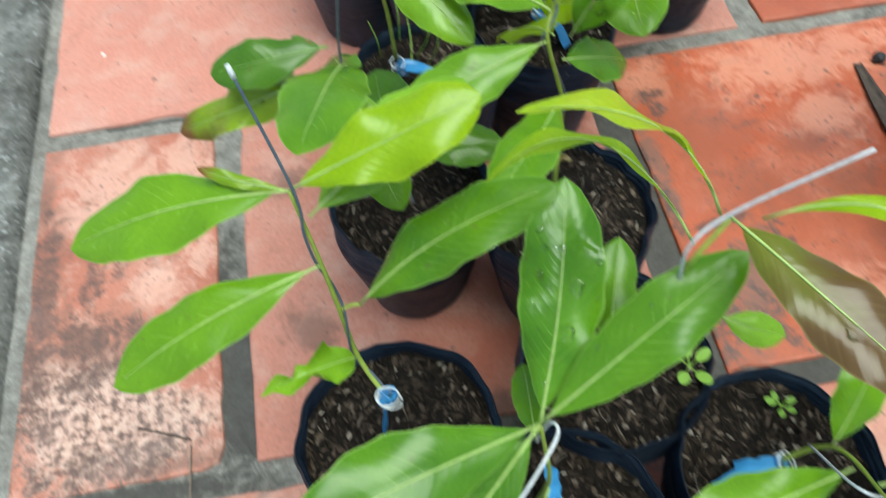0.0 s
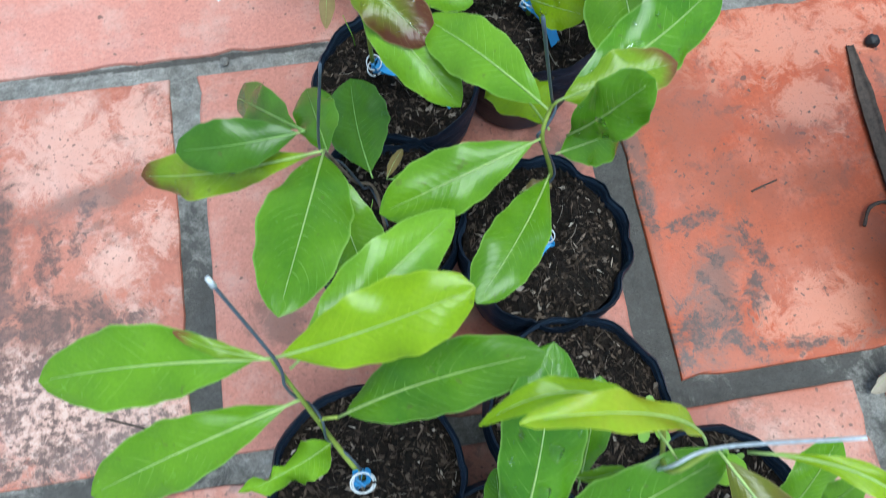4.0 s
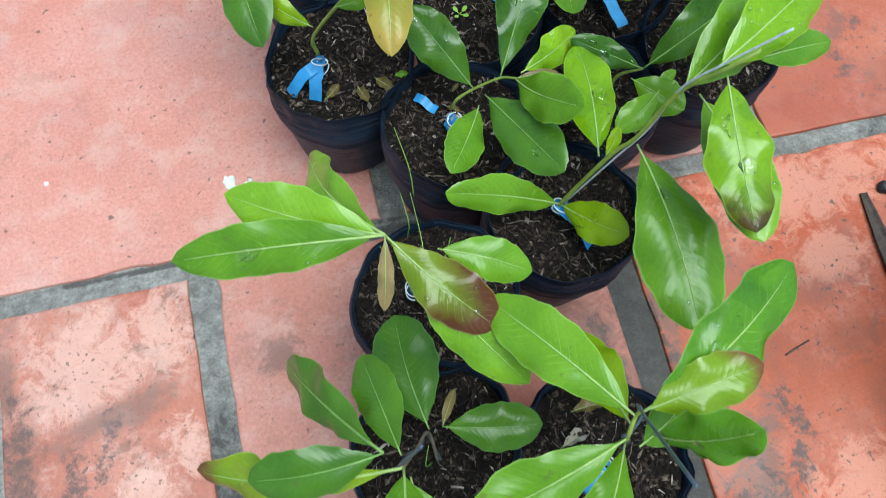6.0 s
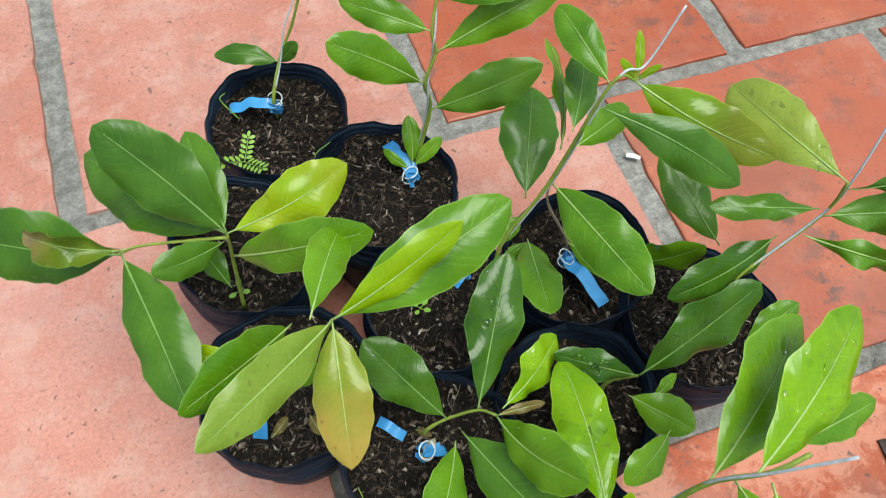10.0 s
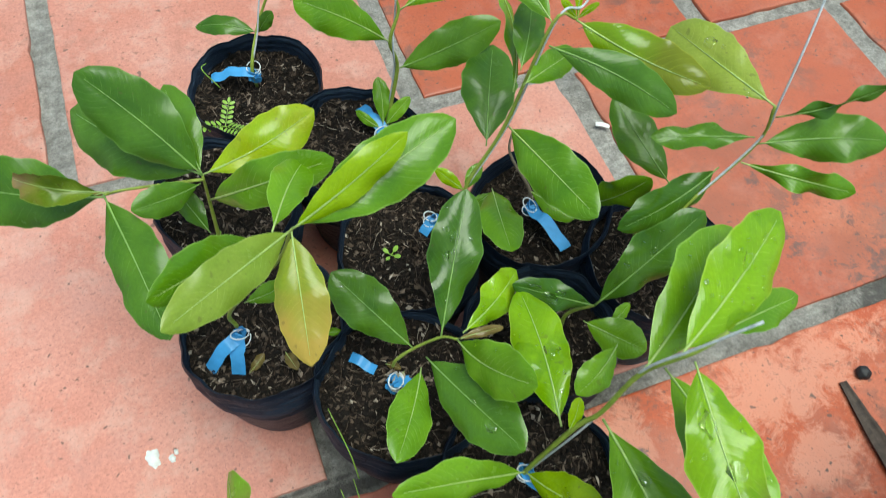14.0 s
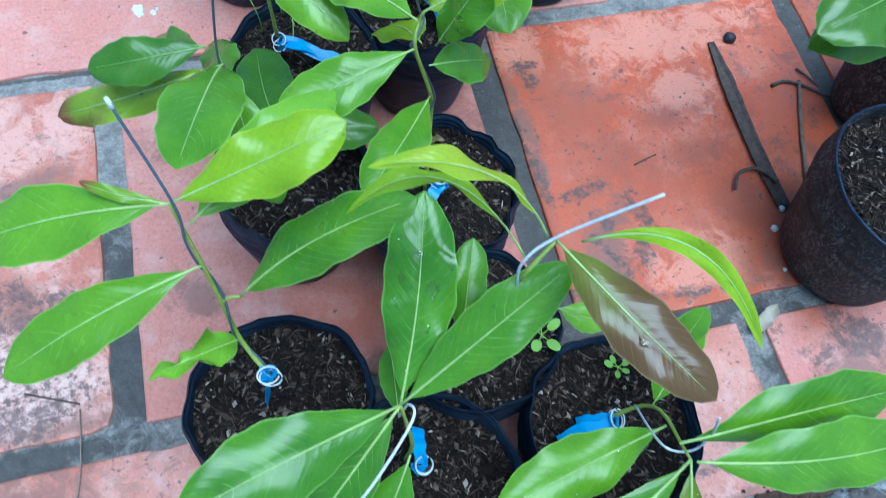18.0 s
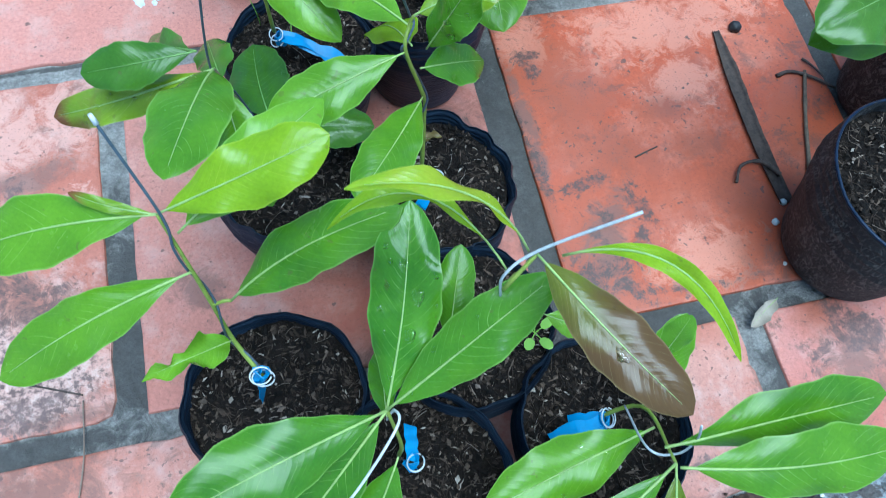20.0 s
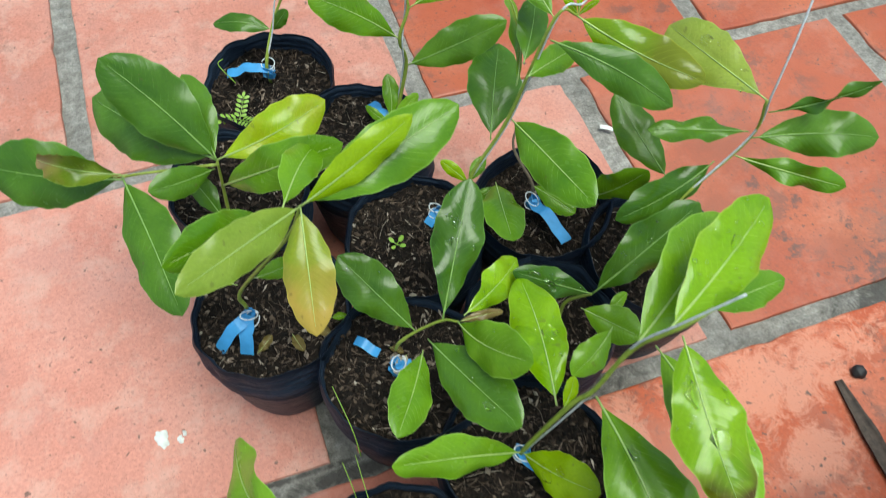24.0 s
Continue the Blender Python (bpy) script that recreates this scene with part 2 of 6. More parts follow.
CLAY_WORN = fired_clay(
    "clay_worn", (0.31, 0.092, 0.055), (0.405, 0.150, 0.098), (0.50, 0.250, 0.185), 0.6, 0.7, 0.35, 0.38,
    [(0.039, -0.105, 0.045, 0.022, 60), (0.010, -0.130, 0.022, 0.014, 20), (-0.127, 0.246, 0.034, 0.009, 78), (-0.159, 0.200, 0.045, 0.014, 80), (-0.089, 0.144, 0.030, 0.010, 10),
     (-0.096, 0.124, 0.030, 0.012, 20), (-0.207, 0.21, 0.11, 0.016, 90), (-0.170, 0.148, 0.070, 0.022, 0), (-0.15, 0.11, 0.05, 0.02, 10), (-0.215, 0.10, 0.08, 0.03, 90),
     (-0.13, 0.02, 0.08, 0.025, 0), (0.548, -0.170, 0.045, 0.004, 160), (0.62, -0.163, 0.035, 0.003, 8), (0.52, -0.163, 0.022, 0.005, 10)],
    [(0.036, -0.108, 0.045, 0.028, 60), (0.012, -0.128, 0.025, 0.018, 20), (-0.118, 0.276, 0.085, 0.016, 13), (-0.085, 0.284, 0.03, 0.02, 20), (-0.205, 0.20, 0.14, 0.03, 90), (-0.17, 0.145, 0.09, 0.045, 5), (-0.11, 0.135, 0.05, 0.03, 0), (-0.11, -0.06, 0.09, 0.05, 0), (-0.215, 0.33, 0.08, 0.015, 90),
     (0.06, -0.185, 0.10, 0.022, 5), (0.20, -0.185, 0.14, 0.010, 0), (-0.05, 0.01, 0.09, 0.012, 0), (0.55, -0.195, 0.12, 0.008, 0)],
    [(-0.137, 0.335, 0.085, 0.060, 0), (-0.165, 0.300, 0.045, 0.035, 0), (-0.06, 0.35, 0.035, 0.05, 0), (-0.088, 0.195, 0.035, 0.030, 20), (-0.05, 0.235, 0.02, 0.03, 0), (-0.072, 0.105, 0.05, 0.018, 0),
     (-0.06, 0.06, 0.07, 0.03, 0), (0.10, -0.10, 0.10, 0.05, 0)], worn=(0.62, 0.36, 0.28),
    pitted_spots=[(-0.155, 0.07, 0.07, 0.085, 0), (-0.10, 0.045, 0.07, 0.05, 0), (-0.19, 0.10, 0.04, 0.06, 0)])
CLAY_FRONT = fired_clay(
    "clay_front", (0.368, 0.087, 0.055), (0.452, 0.159, 0.117), (0.502, 0.217, 0.167), 0.8, 0.5, 0.4, 0.42,
    [(0.548, -0.170, 0.045, 0.004, 160), (0.62, -0.163, 0.035, 0.003, 8), (0.52, -0.163, 0.022, 0.005, 10), (0.50, -0.035, 0.045, 0.012, 160), (0.475, -0.06, 0.03, 0.02, 60), (0.716, -0.045, 0.030, 0.012, 100), (0.70, -0.076, 0.030, 0.010, 20), (0.735, -0.07, 0.04, 0.02, 0)],
    [(0.49, -0.05, 0.07, 0.03, 120), (0.20, -0.18, 0.14, 0.018, 0), (0.55, -0.195, 0.12, 0.01, 0), (0.72, -0.09, 0.05, 0.05, 0)], damp_shade_spots=[(0.70, -0.045, 0.035, 0.05, 0), (0.50, -0.04, 0.06, 0.03, 0)], damp_shade_color=(0.33, 0.085, 0.035))
CLAY_RED = fired_clay("clay_red", (0.285, 0.047, 0.015), (0.335, 0.072, 0.026), (0.400, 0.112, 0.050), 0.6, 0.12, 0.7, 0.44,
                      [(0.776, 0.496, 0.012, 0.007, 0), (0.774, 0.594, 0.012, 0.007, 30), (0.816, 0.556, 0.012, 0.007, 60), (0.859, 0.507, 0.012, 0.007, 90), (0.761, 0.524, 0.012, 0.007, 120), (0.771, 0.513, 0.012, 0.007, 150), (0.772, 0.485, 0.012, 0.007, 180), (0.854, 0.435, 0.05, 0.03, 20), (0.893, 0.417, 0.05, 0.03, 60)], [(0.50, 0.62, 0.06, 0.02, 40), (0.95, 0.50, 0.10, 0.05, 20)], haze=0.12,
                      damp_shade_spots=[(0.70, 0.56, 0.12, 0.06, 20), (0.56, 0.50, 0.06, 0.10, 0), (0.78, 0.66, 0.10, 0.06, 0), (0.64, 0.75, 0.10, 0.04, 10), (0.84, 0.47, 0.06, 0.05, 0)], damp_shade_color=(0.225, 0.058, 0.026))
GROUT = cement("grout", (0.235, 0.218, 0.192), (0.41, 0.388, 0.352), 0.4, 0.12,
               [(0.421, 0.15, 0.42, 0.14, 90), (0.92, 0.413, 0.16, 0.10, 0), (0.856, 0.22, 0.40, 0.10, 90), (0.86, 0.60, 0.25, 0.05, 90), (-0.014, 0.10, 0.17, 0.05, 90), (0.55, -0.012, 0.16, 0.04, 0), (0.10, -0.205, 0.16, 0.03, 0), (0.25, -0.20, 0.2, 0.03, 0), (0.45, -0.01, 0.09, 0.02, 0),
                (0.66, -0.08, 0.10, 0.05, 60), (0.854, 0.415, 0.045, 0.03, 0), (0.893, 0.417, 0.045, 0.03, 0), (0.871, 0.389, 0.045, 0.03, 0), (-0.12, -0.014, 0.12, 0.02, 0), (0.02, 0.423, 0.26, 0.0045, 0), (0.20, 0.41, 0.08, 0.01, 0)], (0.070, 0.064, 0.058), 0.4, 2.6)
CONCRETE_DARK = cement("dirty_concrete", (0.11, 0.105, 0.095), (0.33, 0.325, 0.305), 0.6, 0.5, coarse=0.5)
CONCRETE = cement("concrete", (0.22, 0.24, 0.25), (0.52, 0.55, 0.555), 0.4, 0.7,
                  [(0.07, -0.205, 0.07, 0.022, 0), (0.16, -0.20, 0.07, 0.02, 0), (0.50, -0.222, 0.06, 0.018, 20), (0.61, -0.222, 0.08, 0.012, 0), (0.212, -0.24, 0.045, 0.006, 92),
                   (0.252, -0.245, 0.05, 0.003, 95), (-0.24, 0.12, 0.15, 0.03, 90)], (0.085, 0.06, 0.045), 0.55)


def bag_material(name, base, dust, rough, muddy=False):
    m = Mat(name, rough, 0.22)
    co = m.coords()
    big = m.noise(16, 4, 0.6, co)
    col = m.mix(m.ramp(big, [(0.45, (0, 0, 0)), (0.75, (1, 1, 1))]), base, dust)
    creases = m.noise(30, 6, 0.65, co, 1.2)
    flat = m.n("ShaderNodeMapping")
    flat.inputs["Scale"].default_value = (1.0, 1.0, 9.0)
    m.link(co, flat.inputs["Vector"])
    creases = m.math("ADD", creases, m.math("MULTIPLY", m.noise(22, 3, 0.6, flat.outputs[0], 0.5), 0.8))
    if muddy:
        tall = m.n("ShaderNodeMapping")
        tall.inputs["Scale"].default_value = (1.0, 1.0, 0.45)
        m.link(co, tall.inputs["Vector"])
        worm = m.noise(190, 4, 0.6, tall.outputs[0], 1.6)
        crust = m.math("MULTIPLY", m.ramp(worm, [(0.50, (0, 0, 0)), (0.60, (1, 1, 1))]), m.ramp(m.noise(28, 4, 0.6, co), [(0.36, (0.15, 0.15, 0.15)), (0.62, (1, 1, 1))]))
        col = m.mix(m.math("MULTIPLY", crust, 0.8), col, (0.150, 0.132, 0.116))
        creases = m.math("ADD", creases, m.math("MULTIPLY", crust, 0.3))
    m.color(col)
    m.bump(creases, 0.55, 0.004)
    m.rough(m.math("ADD", m.math("MULTIPLY", big, 0.3), rough - 0.12))
    return m.m


BAG = bag_material("black_poly_bag", (0.013, 0.021, 0.037), (0.034, 0.052, 0.084), 0.42)
RIM = bag_material("blue_black_rim", (0.010, 0.018, 0.040), (0.022, 0.036, 0.070), 0.30)
BAG_DIRTY = bag_material("muddy_poly_bag", (0.022, 0.022, 0.023), (0.050, 0.048, 0.046), 0.6, True)

m = Mat("potting_soil", 0.95, 0.2)
g1, g2 = m.noise(160, 6, 0.75), m.noise(40, 4, 0.6)
m.color(m.mix(g2, m.ramp(g1, [(0.34, (0.004, 0.003, 0.003)), (0.7, (0.042, 0.030, 0.023))]), (0.014, 0.010, 0.008)))
m.bump(m.math("ADD", g1, m.math("MULTIPLY", g2, 2.0)), 1.0, 0.004)
SOIL = m.m

m = Mat("straw_bits", 0.85, 0.2)
isl = m.n("ShaderNodeNewGeometry").outputs["Random Per Island"]
m.color(m.ramp(isl, [(0.0, (0.005, 0.004, 0.003)), (0.50, (0.016, 0.012, 0.009)), (0.76, (0.050, 0.034, 0.024)), (0.925, (0.115, 0.083, 0.060)), (0.98, (0.23, 0.18, 0.14)), (1.0, (0.44, 0.38, 0.31))]))
STRAW = m.m


def leaf_material(name, deep, light, vein, tip=None, rough=0.25, yellow=0.0, through=0.18, reach=0.42, wet=False):
    """A glossy leaf blade: uv runs along and across it, which drives the side veins and the quilting between them."""
    m = Mat(name, rough, 0.38)
    uv = m.n("ShaderNodeSeparateXYZ")
    m.link(m.coords("UV"), uv.inputs[0])
    u, v = uv.outputs[0], m.math("ABSOLUTE", m.math("SUBTRACT", m.math("MULTIPLY", uv.outputs[1], 2.0), 1.0))
    co = m.coords()
    cloud = m.noise(38, 3, 0.5, co)
    shade = m.math("ADD", m.math("MULTIPLY", cloud, 0.75), m.math("MULTIPLY", m.random(), 0.35))
    base = m.ramp(shade, [(0.25, deep), (0.8, light)])
    grain = m.noise(520, 4, 0.65, co)
    base = m.mix(0.22, base, m.ramp(grain, [(0.3, (0.3, 0.3, 0.3)), (0.7, (0.7, 0.7, 0.7))]), "OVERLAY")
    if yellow:
        blot = m.ramp(m.noise(30, 4, 0.6, co), [(0.42, (0, 0, 0)), (0.62, (1, 1, 1))])
        base = m.mix(m.math("MULTIPLY", blot, yellow), base, (0.42, 0.24, 0.025))
    if tip:
        where = m.math("ADD", m.math("ADD", u, m.math("MULTIPLY", v, 0.10)), m.math("MULTIPLY", m.math("SUBTRACT", cloud, 0.5), 0.7))
        base = m.mix(m.ramp(where, [(reach, (0, 0, 0)), (reach + 0.34, (1, 1, 1))]), base, tip)
    warp = m.math("MULTIPLY", m.math("SUBTRACT", m.noise(30, 3, 0.6, co), 0.5), 0.07)
    phase = m.math("ADD", m.math("SUBTRACT", u, m.math("MULTIPLY", m.math("POWER", v, 1.35), 0.20)), warp)
    wave = m.math("SINE", m.math("MULTIPLY", phase, 104.0))
    line = m.math("POWER", m.math("MAXIMUM", wave, 0.0), 46.0)
    keep = m.math("MULTIPLY", line, m.math("SUBTRACT", 1.0, m.math("MULTIPLY", v, 0.75)), True)
    broken = m.ramp(m.noise(85, 3, 0.6, co), [(0.44, (0, 0, 0)), (0.60, (1, 1, 1))])
    base = m.mix(m.math("MULTIPLY", m.math("MULTIPLY", keep, broken), 0.5), base, vein)
    rim = m.math("MULTIPLY", m.math("SUBTRACT", v, 0.94), 16.0, True)
    base = m.mix(m.math("MULTIPLY", rim, 0.45), base, vein)
    nick = m.ramp(m.noise(150, 2, 0.5, co), [(0.70, (0, 0, 0)), (0.73, (1, 1, 1))])
    base = m.mix(m.math("MULTIPLY", nick, 0.35), base, (0.10, 0.085, 0.03))
    film = None
    if wet:
        film = m.ramp(m.noise(24, 2, 0.45, co), [(0.585, (0, 0, 0)), (0.605, (1, 1, 1))])
        base = m.mix(m.math("MULTIPLY", film, 0.55), base, m.mix(1.0, base, (0.62, 0.72, 0.5), "MULTIPLY"))
    m.color(base)
    m.bump(m.math("ADD", m.noise(20, 2, 0.45, co), m.math("MULTIPLY", grain, 0.006)), 0.44 if wet else 0.40, 0.010)
    quilt = m.math("SUBTRACT", m.math("POWER", m.math("ABSOLUTE", m.math("SINE", m.math("ADD", m.math("MULTIPLY", phase, 52.0), 0.785))), 0.7), m.math("MULTIPLY", keep, 0.35))
    fine = m.math("MULTIPLY", m.noise(170, 3, 0.6, co), 0.9)
    pucker = m.n("ShaderNodeBump", Strength=0.20, Distance=0.00042)
    m.link(m.math("ADD", m.math("MULTIPLY", quilt, m.math("SUBTRACT", 1.15, m.math("MULTIPLY", v, 0.6))), fine), pucker.inputs["Height"])
    m.link(m.b.inputs["Normal"].links[0].from_socket, pucker.inputs["Normal"])
    m.link(pucker.outputs["Normal"], m.b.inputs["Normal"])
    gloss = m.math("ADD", m.math("MULTIPLY", m.noise(60, 4, 0.6, co), 0.14), rough - 0.07)
    if wet:
        gloss = m.math("SUBTRACT", gloss, m.math("MULTIPLY", film, 0.08), True)
    m.rough(gloss)
    out = m.t.nodes["Material Output"]
    glow = m.n("ShaderNodeBsdfTranslucent")
    m.link(m.mix(1.0, base, (1.0, 0.95, 0.35), "MULTIPLY"), glow.inputs["Color"])
    add = m.n("ShaderNodeMixShader", Fac=through)
    m.link(m.b.outputs[0], add.inputs[1])
    m.link(glow.outputs[0], add.inputs[2])
    m.link(add.outputs[0], out.inputs["Surface"])
    return m.m


VEIN = (0.40, 0.60, 0.14)
LEAVES = {
    "mid": leaf_material("leaf_green", (0.068, 0.171, 0.006), (0.157, 0.311, 0.010), VEIN),
    "light": leaf_material("leaf_light_green", (0.119, 0.260, 0.010), (0.219, 0.394, 0.018), VEIN),
    "lime": leaf_material("leaf_lime", (0.195, 0.330, 0.001), (0.290, 0.430, 0.004), (0.48, 0.60, 0.06), through=0.24),
    "olive": leaf_material("leaf_olive_flush", (0.099, 0.149, 0.006), (0.153, 0.194, 0.010), (0.42, 0.46, 0.10), tip=(0.092, 0.052, 0.009), rough=0.22, reach=0.30),
    "deep": leaf_material("leaf_deep_green", (0.056, 0.152, 0.006), (0.122, 0.268, 0.010), VEIN),
    "dark": leaf_material("leaf_dark_green", (0.042, 0.113, 0.008), (0.102, 0.215, 0.014), (0.20, 0.34, 0.08)),
    "wet": leaf_material("leaf_wet_green", (0.065, 0.176, 0.007), (0.148, 0.315, 0.013), VEIN, rough=0.20, wet=True),
    "wetdark": leaf_material("leaf_wet_dark", (0.034, 0.097, 0.007), (0.084, 0.176, 0.013), (0.20, 0.36, 0.09), rough=0.20, wet=True),
    "limewet": leaf_material("leaf_wet_lime", (0.141, 0.292, 0.002), (0.248, 0.421, 0.008), (0.46, 0.60, 0.09), rough=0.15, wet=True),
    "pale": leaf_material("leaf_pale", (0.198, 0.302, 0.029), (0.313, 0.399, 0.062), (0.48, 0.56, 0.17), through=0.3),
    "yellow": leaf_material("leaf_yellowing", (0.184, 0.270, 0.014), (0.270, 0.333, 0.041), (0.58, 0.52, 0.10), tip=(0.42, 0.30, 0.055), yellow=0.15, rough=0.18, through=0.26, reach=0.46),
    "yellowgreen": leaf_material("leaf_yellow_green", (0.194, 0.329, 0.005), (0.313, 0.430, 0.010), (0.52, 0.56, 0.10), yellow=0.2),
    "bronze": leaf_material("leaf_bronze", (0.137, 0.247, 0.006), (0.227, 0.334, 0.012), (0.46, 0.50, 0.14), tip=(0.17, 0.070, 0.022), rough=0.22, reach=0.72),
    "redbrown": leaf_material("leaf_redbrown_flush", (0.136, 0.200, 0.007), (0.198, 0.250, 0.011), (0.42, 0.40, 0.12), tip=(0.100, 0.034, 0.012), rough=0.19, reach=0.46),
    "brown": leaf_material("leaf_brown_flush", (0.113, 0.135, 0.011), (0.158, 0.162, 0.018), (0.36, 0.30, 0.12), tip=(0.110, 0.062, 0.020), rough=0.20, reach=0.24),
    "bronzewet": leaf_material("leaf_bronze_wet", (0.125, 0.268, 0.003), (0.223, 0.374, 0.006), (0.46, 0.54, 0.11), tip=(0.075, 0.050, 0.008), rough=0.20, wet=True, reach=0.72),
    "gold": leaf_material("leaf_gold_flush", (0.115, 0.232, 0.004), (0.198, 0.315, 0.009), (0.50, 0.52, 0.06), tip=(0.155, 0.185, 0.010), rough=0.14, reach=0.34),
    "dead": leaf_material("leaf_dead_tan", (0.26, 0.22, 0.16), (0.46, 0.40, 0.32), (0.5, 0.45, 0.36), rough=0.7, through=0.1),
    "tan": leaf_material("leaf_dry_tan", (0.24, 0.165, 0.060), (0.38, 0.28, 0.125), (0.45, 0.38, 0.2), rough=0.5, through=0.2),
    "bud": leaf_material("leaf_bud", (0.131, 0.093, 0.027), (0.218, 0.164, 0.055), (0.3, 0.26, 0.1)),
    "curl": leaf_material("leaf_dry_edged", (0.085, 0.160, 0.012), (0.150, 0.240, 0.020), VEIN, tip=(0.27, 0.19, 0.08), yellow=0.10, reach=0.60),
}


def plain(name, rgb, rough, metal=0.0, scale=120.0, vary=0.35, spec=0.5):
    m = Mat(name, rough, spec)
    f = m.noise(scale, 4, 0.65)
    dark = tuple(c * (1 - vary) for c in rgb)
    m.color(m.ramp(f, [(0.3, dark), (0.7, rgb)])).bump(f, 0.3, 0.0006)
    m.b.inputs["Metallic"].default_value = metal
    return m.m


MIDRIB = plain("midrib", (0.42, 0.56, 0.16), 0.45)
MIDRIB_DARK = plain("midrib_dark", (0.24, 0.40, 0.09), 0.45)
STEM = plain("green_stem", (0.29, 0.37, 0.05), 0.5, vary=0.35)
BARK = plain("brown_bark", (0.20, 0.15, 0.10), 0.85, vary=0.5)
WIRE = plain("grey_wire", (0.62, 0.65, 0.68), 0.4, 0.1, 300)
WIRE_DARK = plain("dark_wire", (0.10, 0.13, 0.17), 0.45, 0.2, 300)
WIRE_WHITE = plain("white_wire", (0.75, 0.77, 0.78), 0.4)
TAPE = plain("blue_tape", (0.07, 0.32, 0.66), 0.42, 0, 60, 0.3)
DRY = plain("dry_husk", (0.095, 0.066, 0.050), 0.75, 0, 150, 0.6)
DIRT = plain("brown_dirt", (0.090, 0.058, 0.040), 0.95, 0, 210, 0.75, 0.15)
DEAD = plain("dead_leaf_brown", (0.30, 0.22, 0.16), 0.8, 0, 90, 0.5)
PAINT = plain("white_paint", (0.8, 0.8, 0.76), 0.6)
BLACK_CAP = plain("black_rubber", (0.018, 0.016, 0.018), 0.6)
m = Mat("water", 0.02, 0.5)
m.b.inputs["Transmission Weight"].default_value, m.b.inputs["IOR"].default_value = 1.0, 1.33
WATER = m.m


# ---- mesh helpers ----
def part(name, bm, material, parent, label="", smooth=True):
    data = bpy.data.meshes.new(name)
    bm.to_mesh(data)
    bm.free()
    for p in data.polygons:
        p.use_smooth = smooth
    data.materials.append(material)
    ob = new(name, data)
    if parent is not None:
        ob.parent = parent
    if label:
        ob["label"] = label
    return ob


def smooth_line(points, steps=6):
    """Catmull-Rom through the points."""
    p = [Vector(q) for q in points]
    p = [p[0] * 2 - p[1]] + p + [p[-1] * 2 - p[-2]]
    out = []
    for i in range(1, len(p) - 2):
        a, b, c, d = p[i - 1 : i + 3]
        for k in range(steps):
            t = k / steps
            out.append(0.5 * (2 * b + (c - a) * t + (2 * a - 5 * b + 4 * c - d) * t * t + (3 * b - a - 3 * c + d) * t**3))
    return out + [p[-2]]


def tube(points, r0, r1, sides=8, knobs=0.0, bm=None):
    bm = bm or bmesh.new()
    rings = []
    side = Vector((1, 0.3, 0.1))
    for i, p in enumerate(points):
        ahead = (points[min(i + 1, len(points) - 1)] - points[max(i - 1, 0)]).normalized()
        side = (side - ahead * side.dot(ahead)).normalized()
        up = ahead.cross(side)
        f = i / max(1, len(points) - 1)
        r = (r0 + (r1 - r0) * f) * (1 + knobs * noise.noise(p * 160))
        rings.append([bm.verts.new(p + (side * math.cos(a) + up * math.sin(a)) * r) for a in (math.tau * k / sides for k in range(sides))])
    for a, b in zip(rings, rings[1:]):
        for k in range(sides):
            bm.faces.new((a[k], a[(k + 1) % sides], b[(k + 1) % sides], b[k]))
    bm.faces.new(rings[0][::-1])
    bm.faces.new(rings[-1])
    return bm


def ribbon(points, width, across, thick=0.0005):
    """A thin band of real thickness along a line."""
    bm = bmesh.new()
    rows = []
    for i, p in enumerate(points):
        ahead = (points[min(i + 1, len(points) - 1)] - points[max(i - 1, 0)]).normalized()
        side = (Vector(across) - ahead * Vector(across).dot(ahead)).normalized() * width / 2
        up = ahead.cross(side).normalized() * thick
        rows.append([bm.verts.new(q) for q in (p - side, p + side, p + side + up, p - side + up)])
    for a, b in zip(rows, rows[1:]):
        for k in range(4):
            bm.faces.new((a[k], b[k], b[(k + 1) % 4], a[(k + 1) % 4]))
    bm.faces.new(rows[0])
    bm.faces.new(rows[-1][::-1])
    bmesh.ops.recalc_face_normals(bm, faces=bm.faces)
    return bm


# ---- growing things ----
LEAF_COUNT = 0


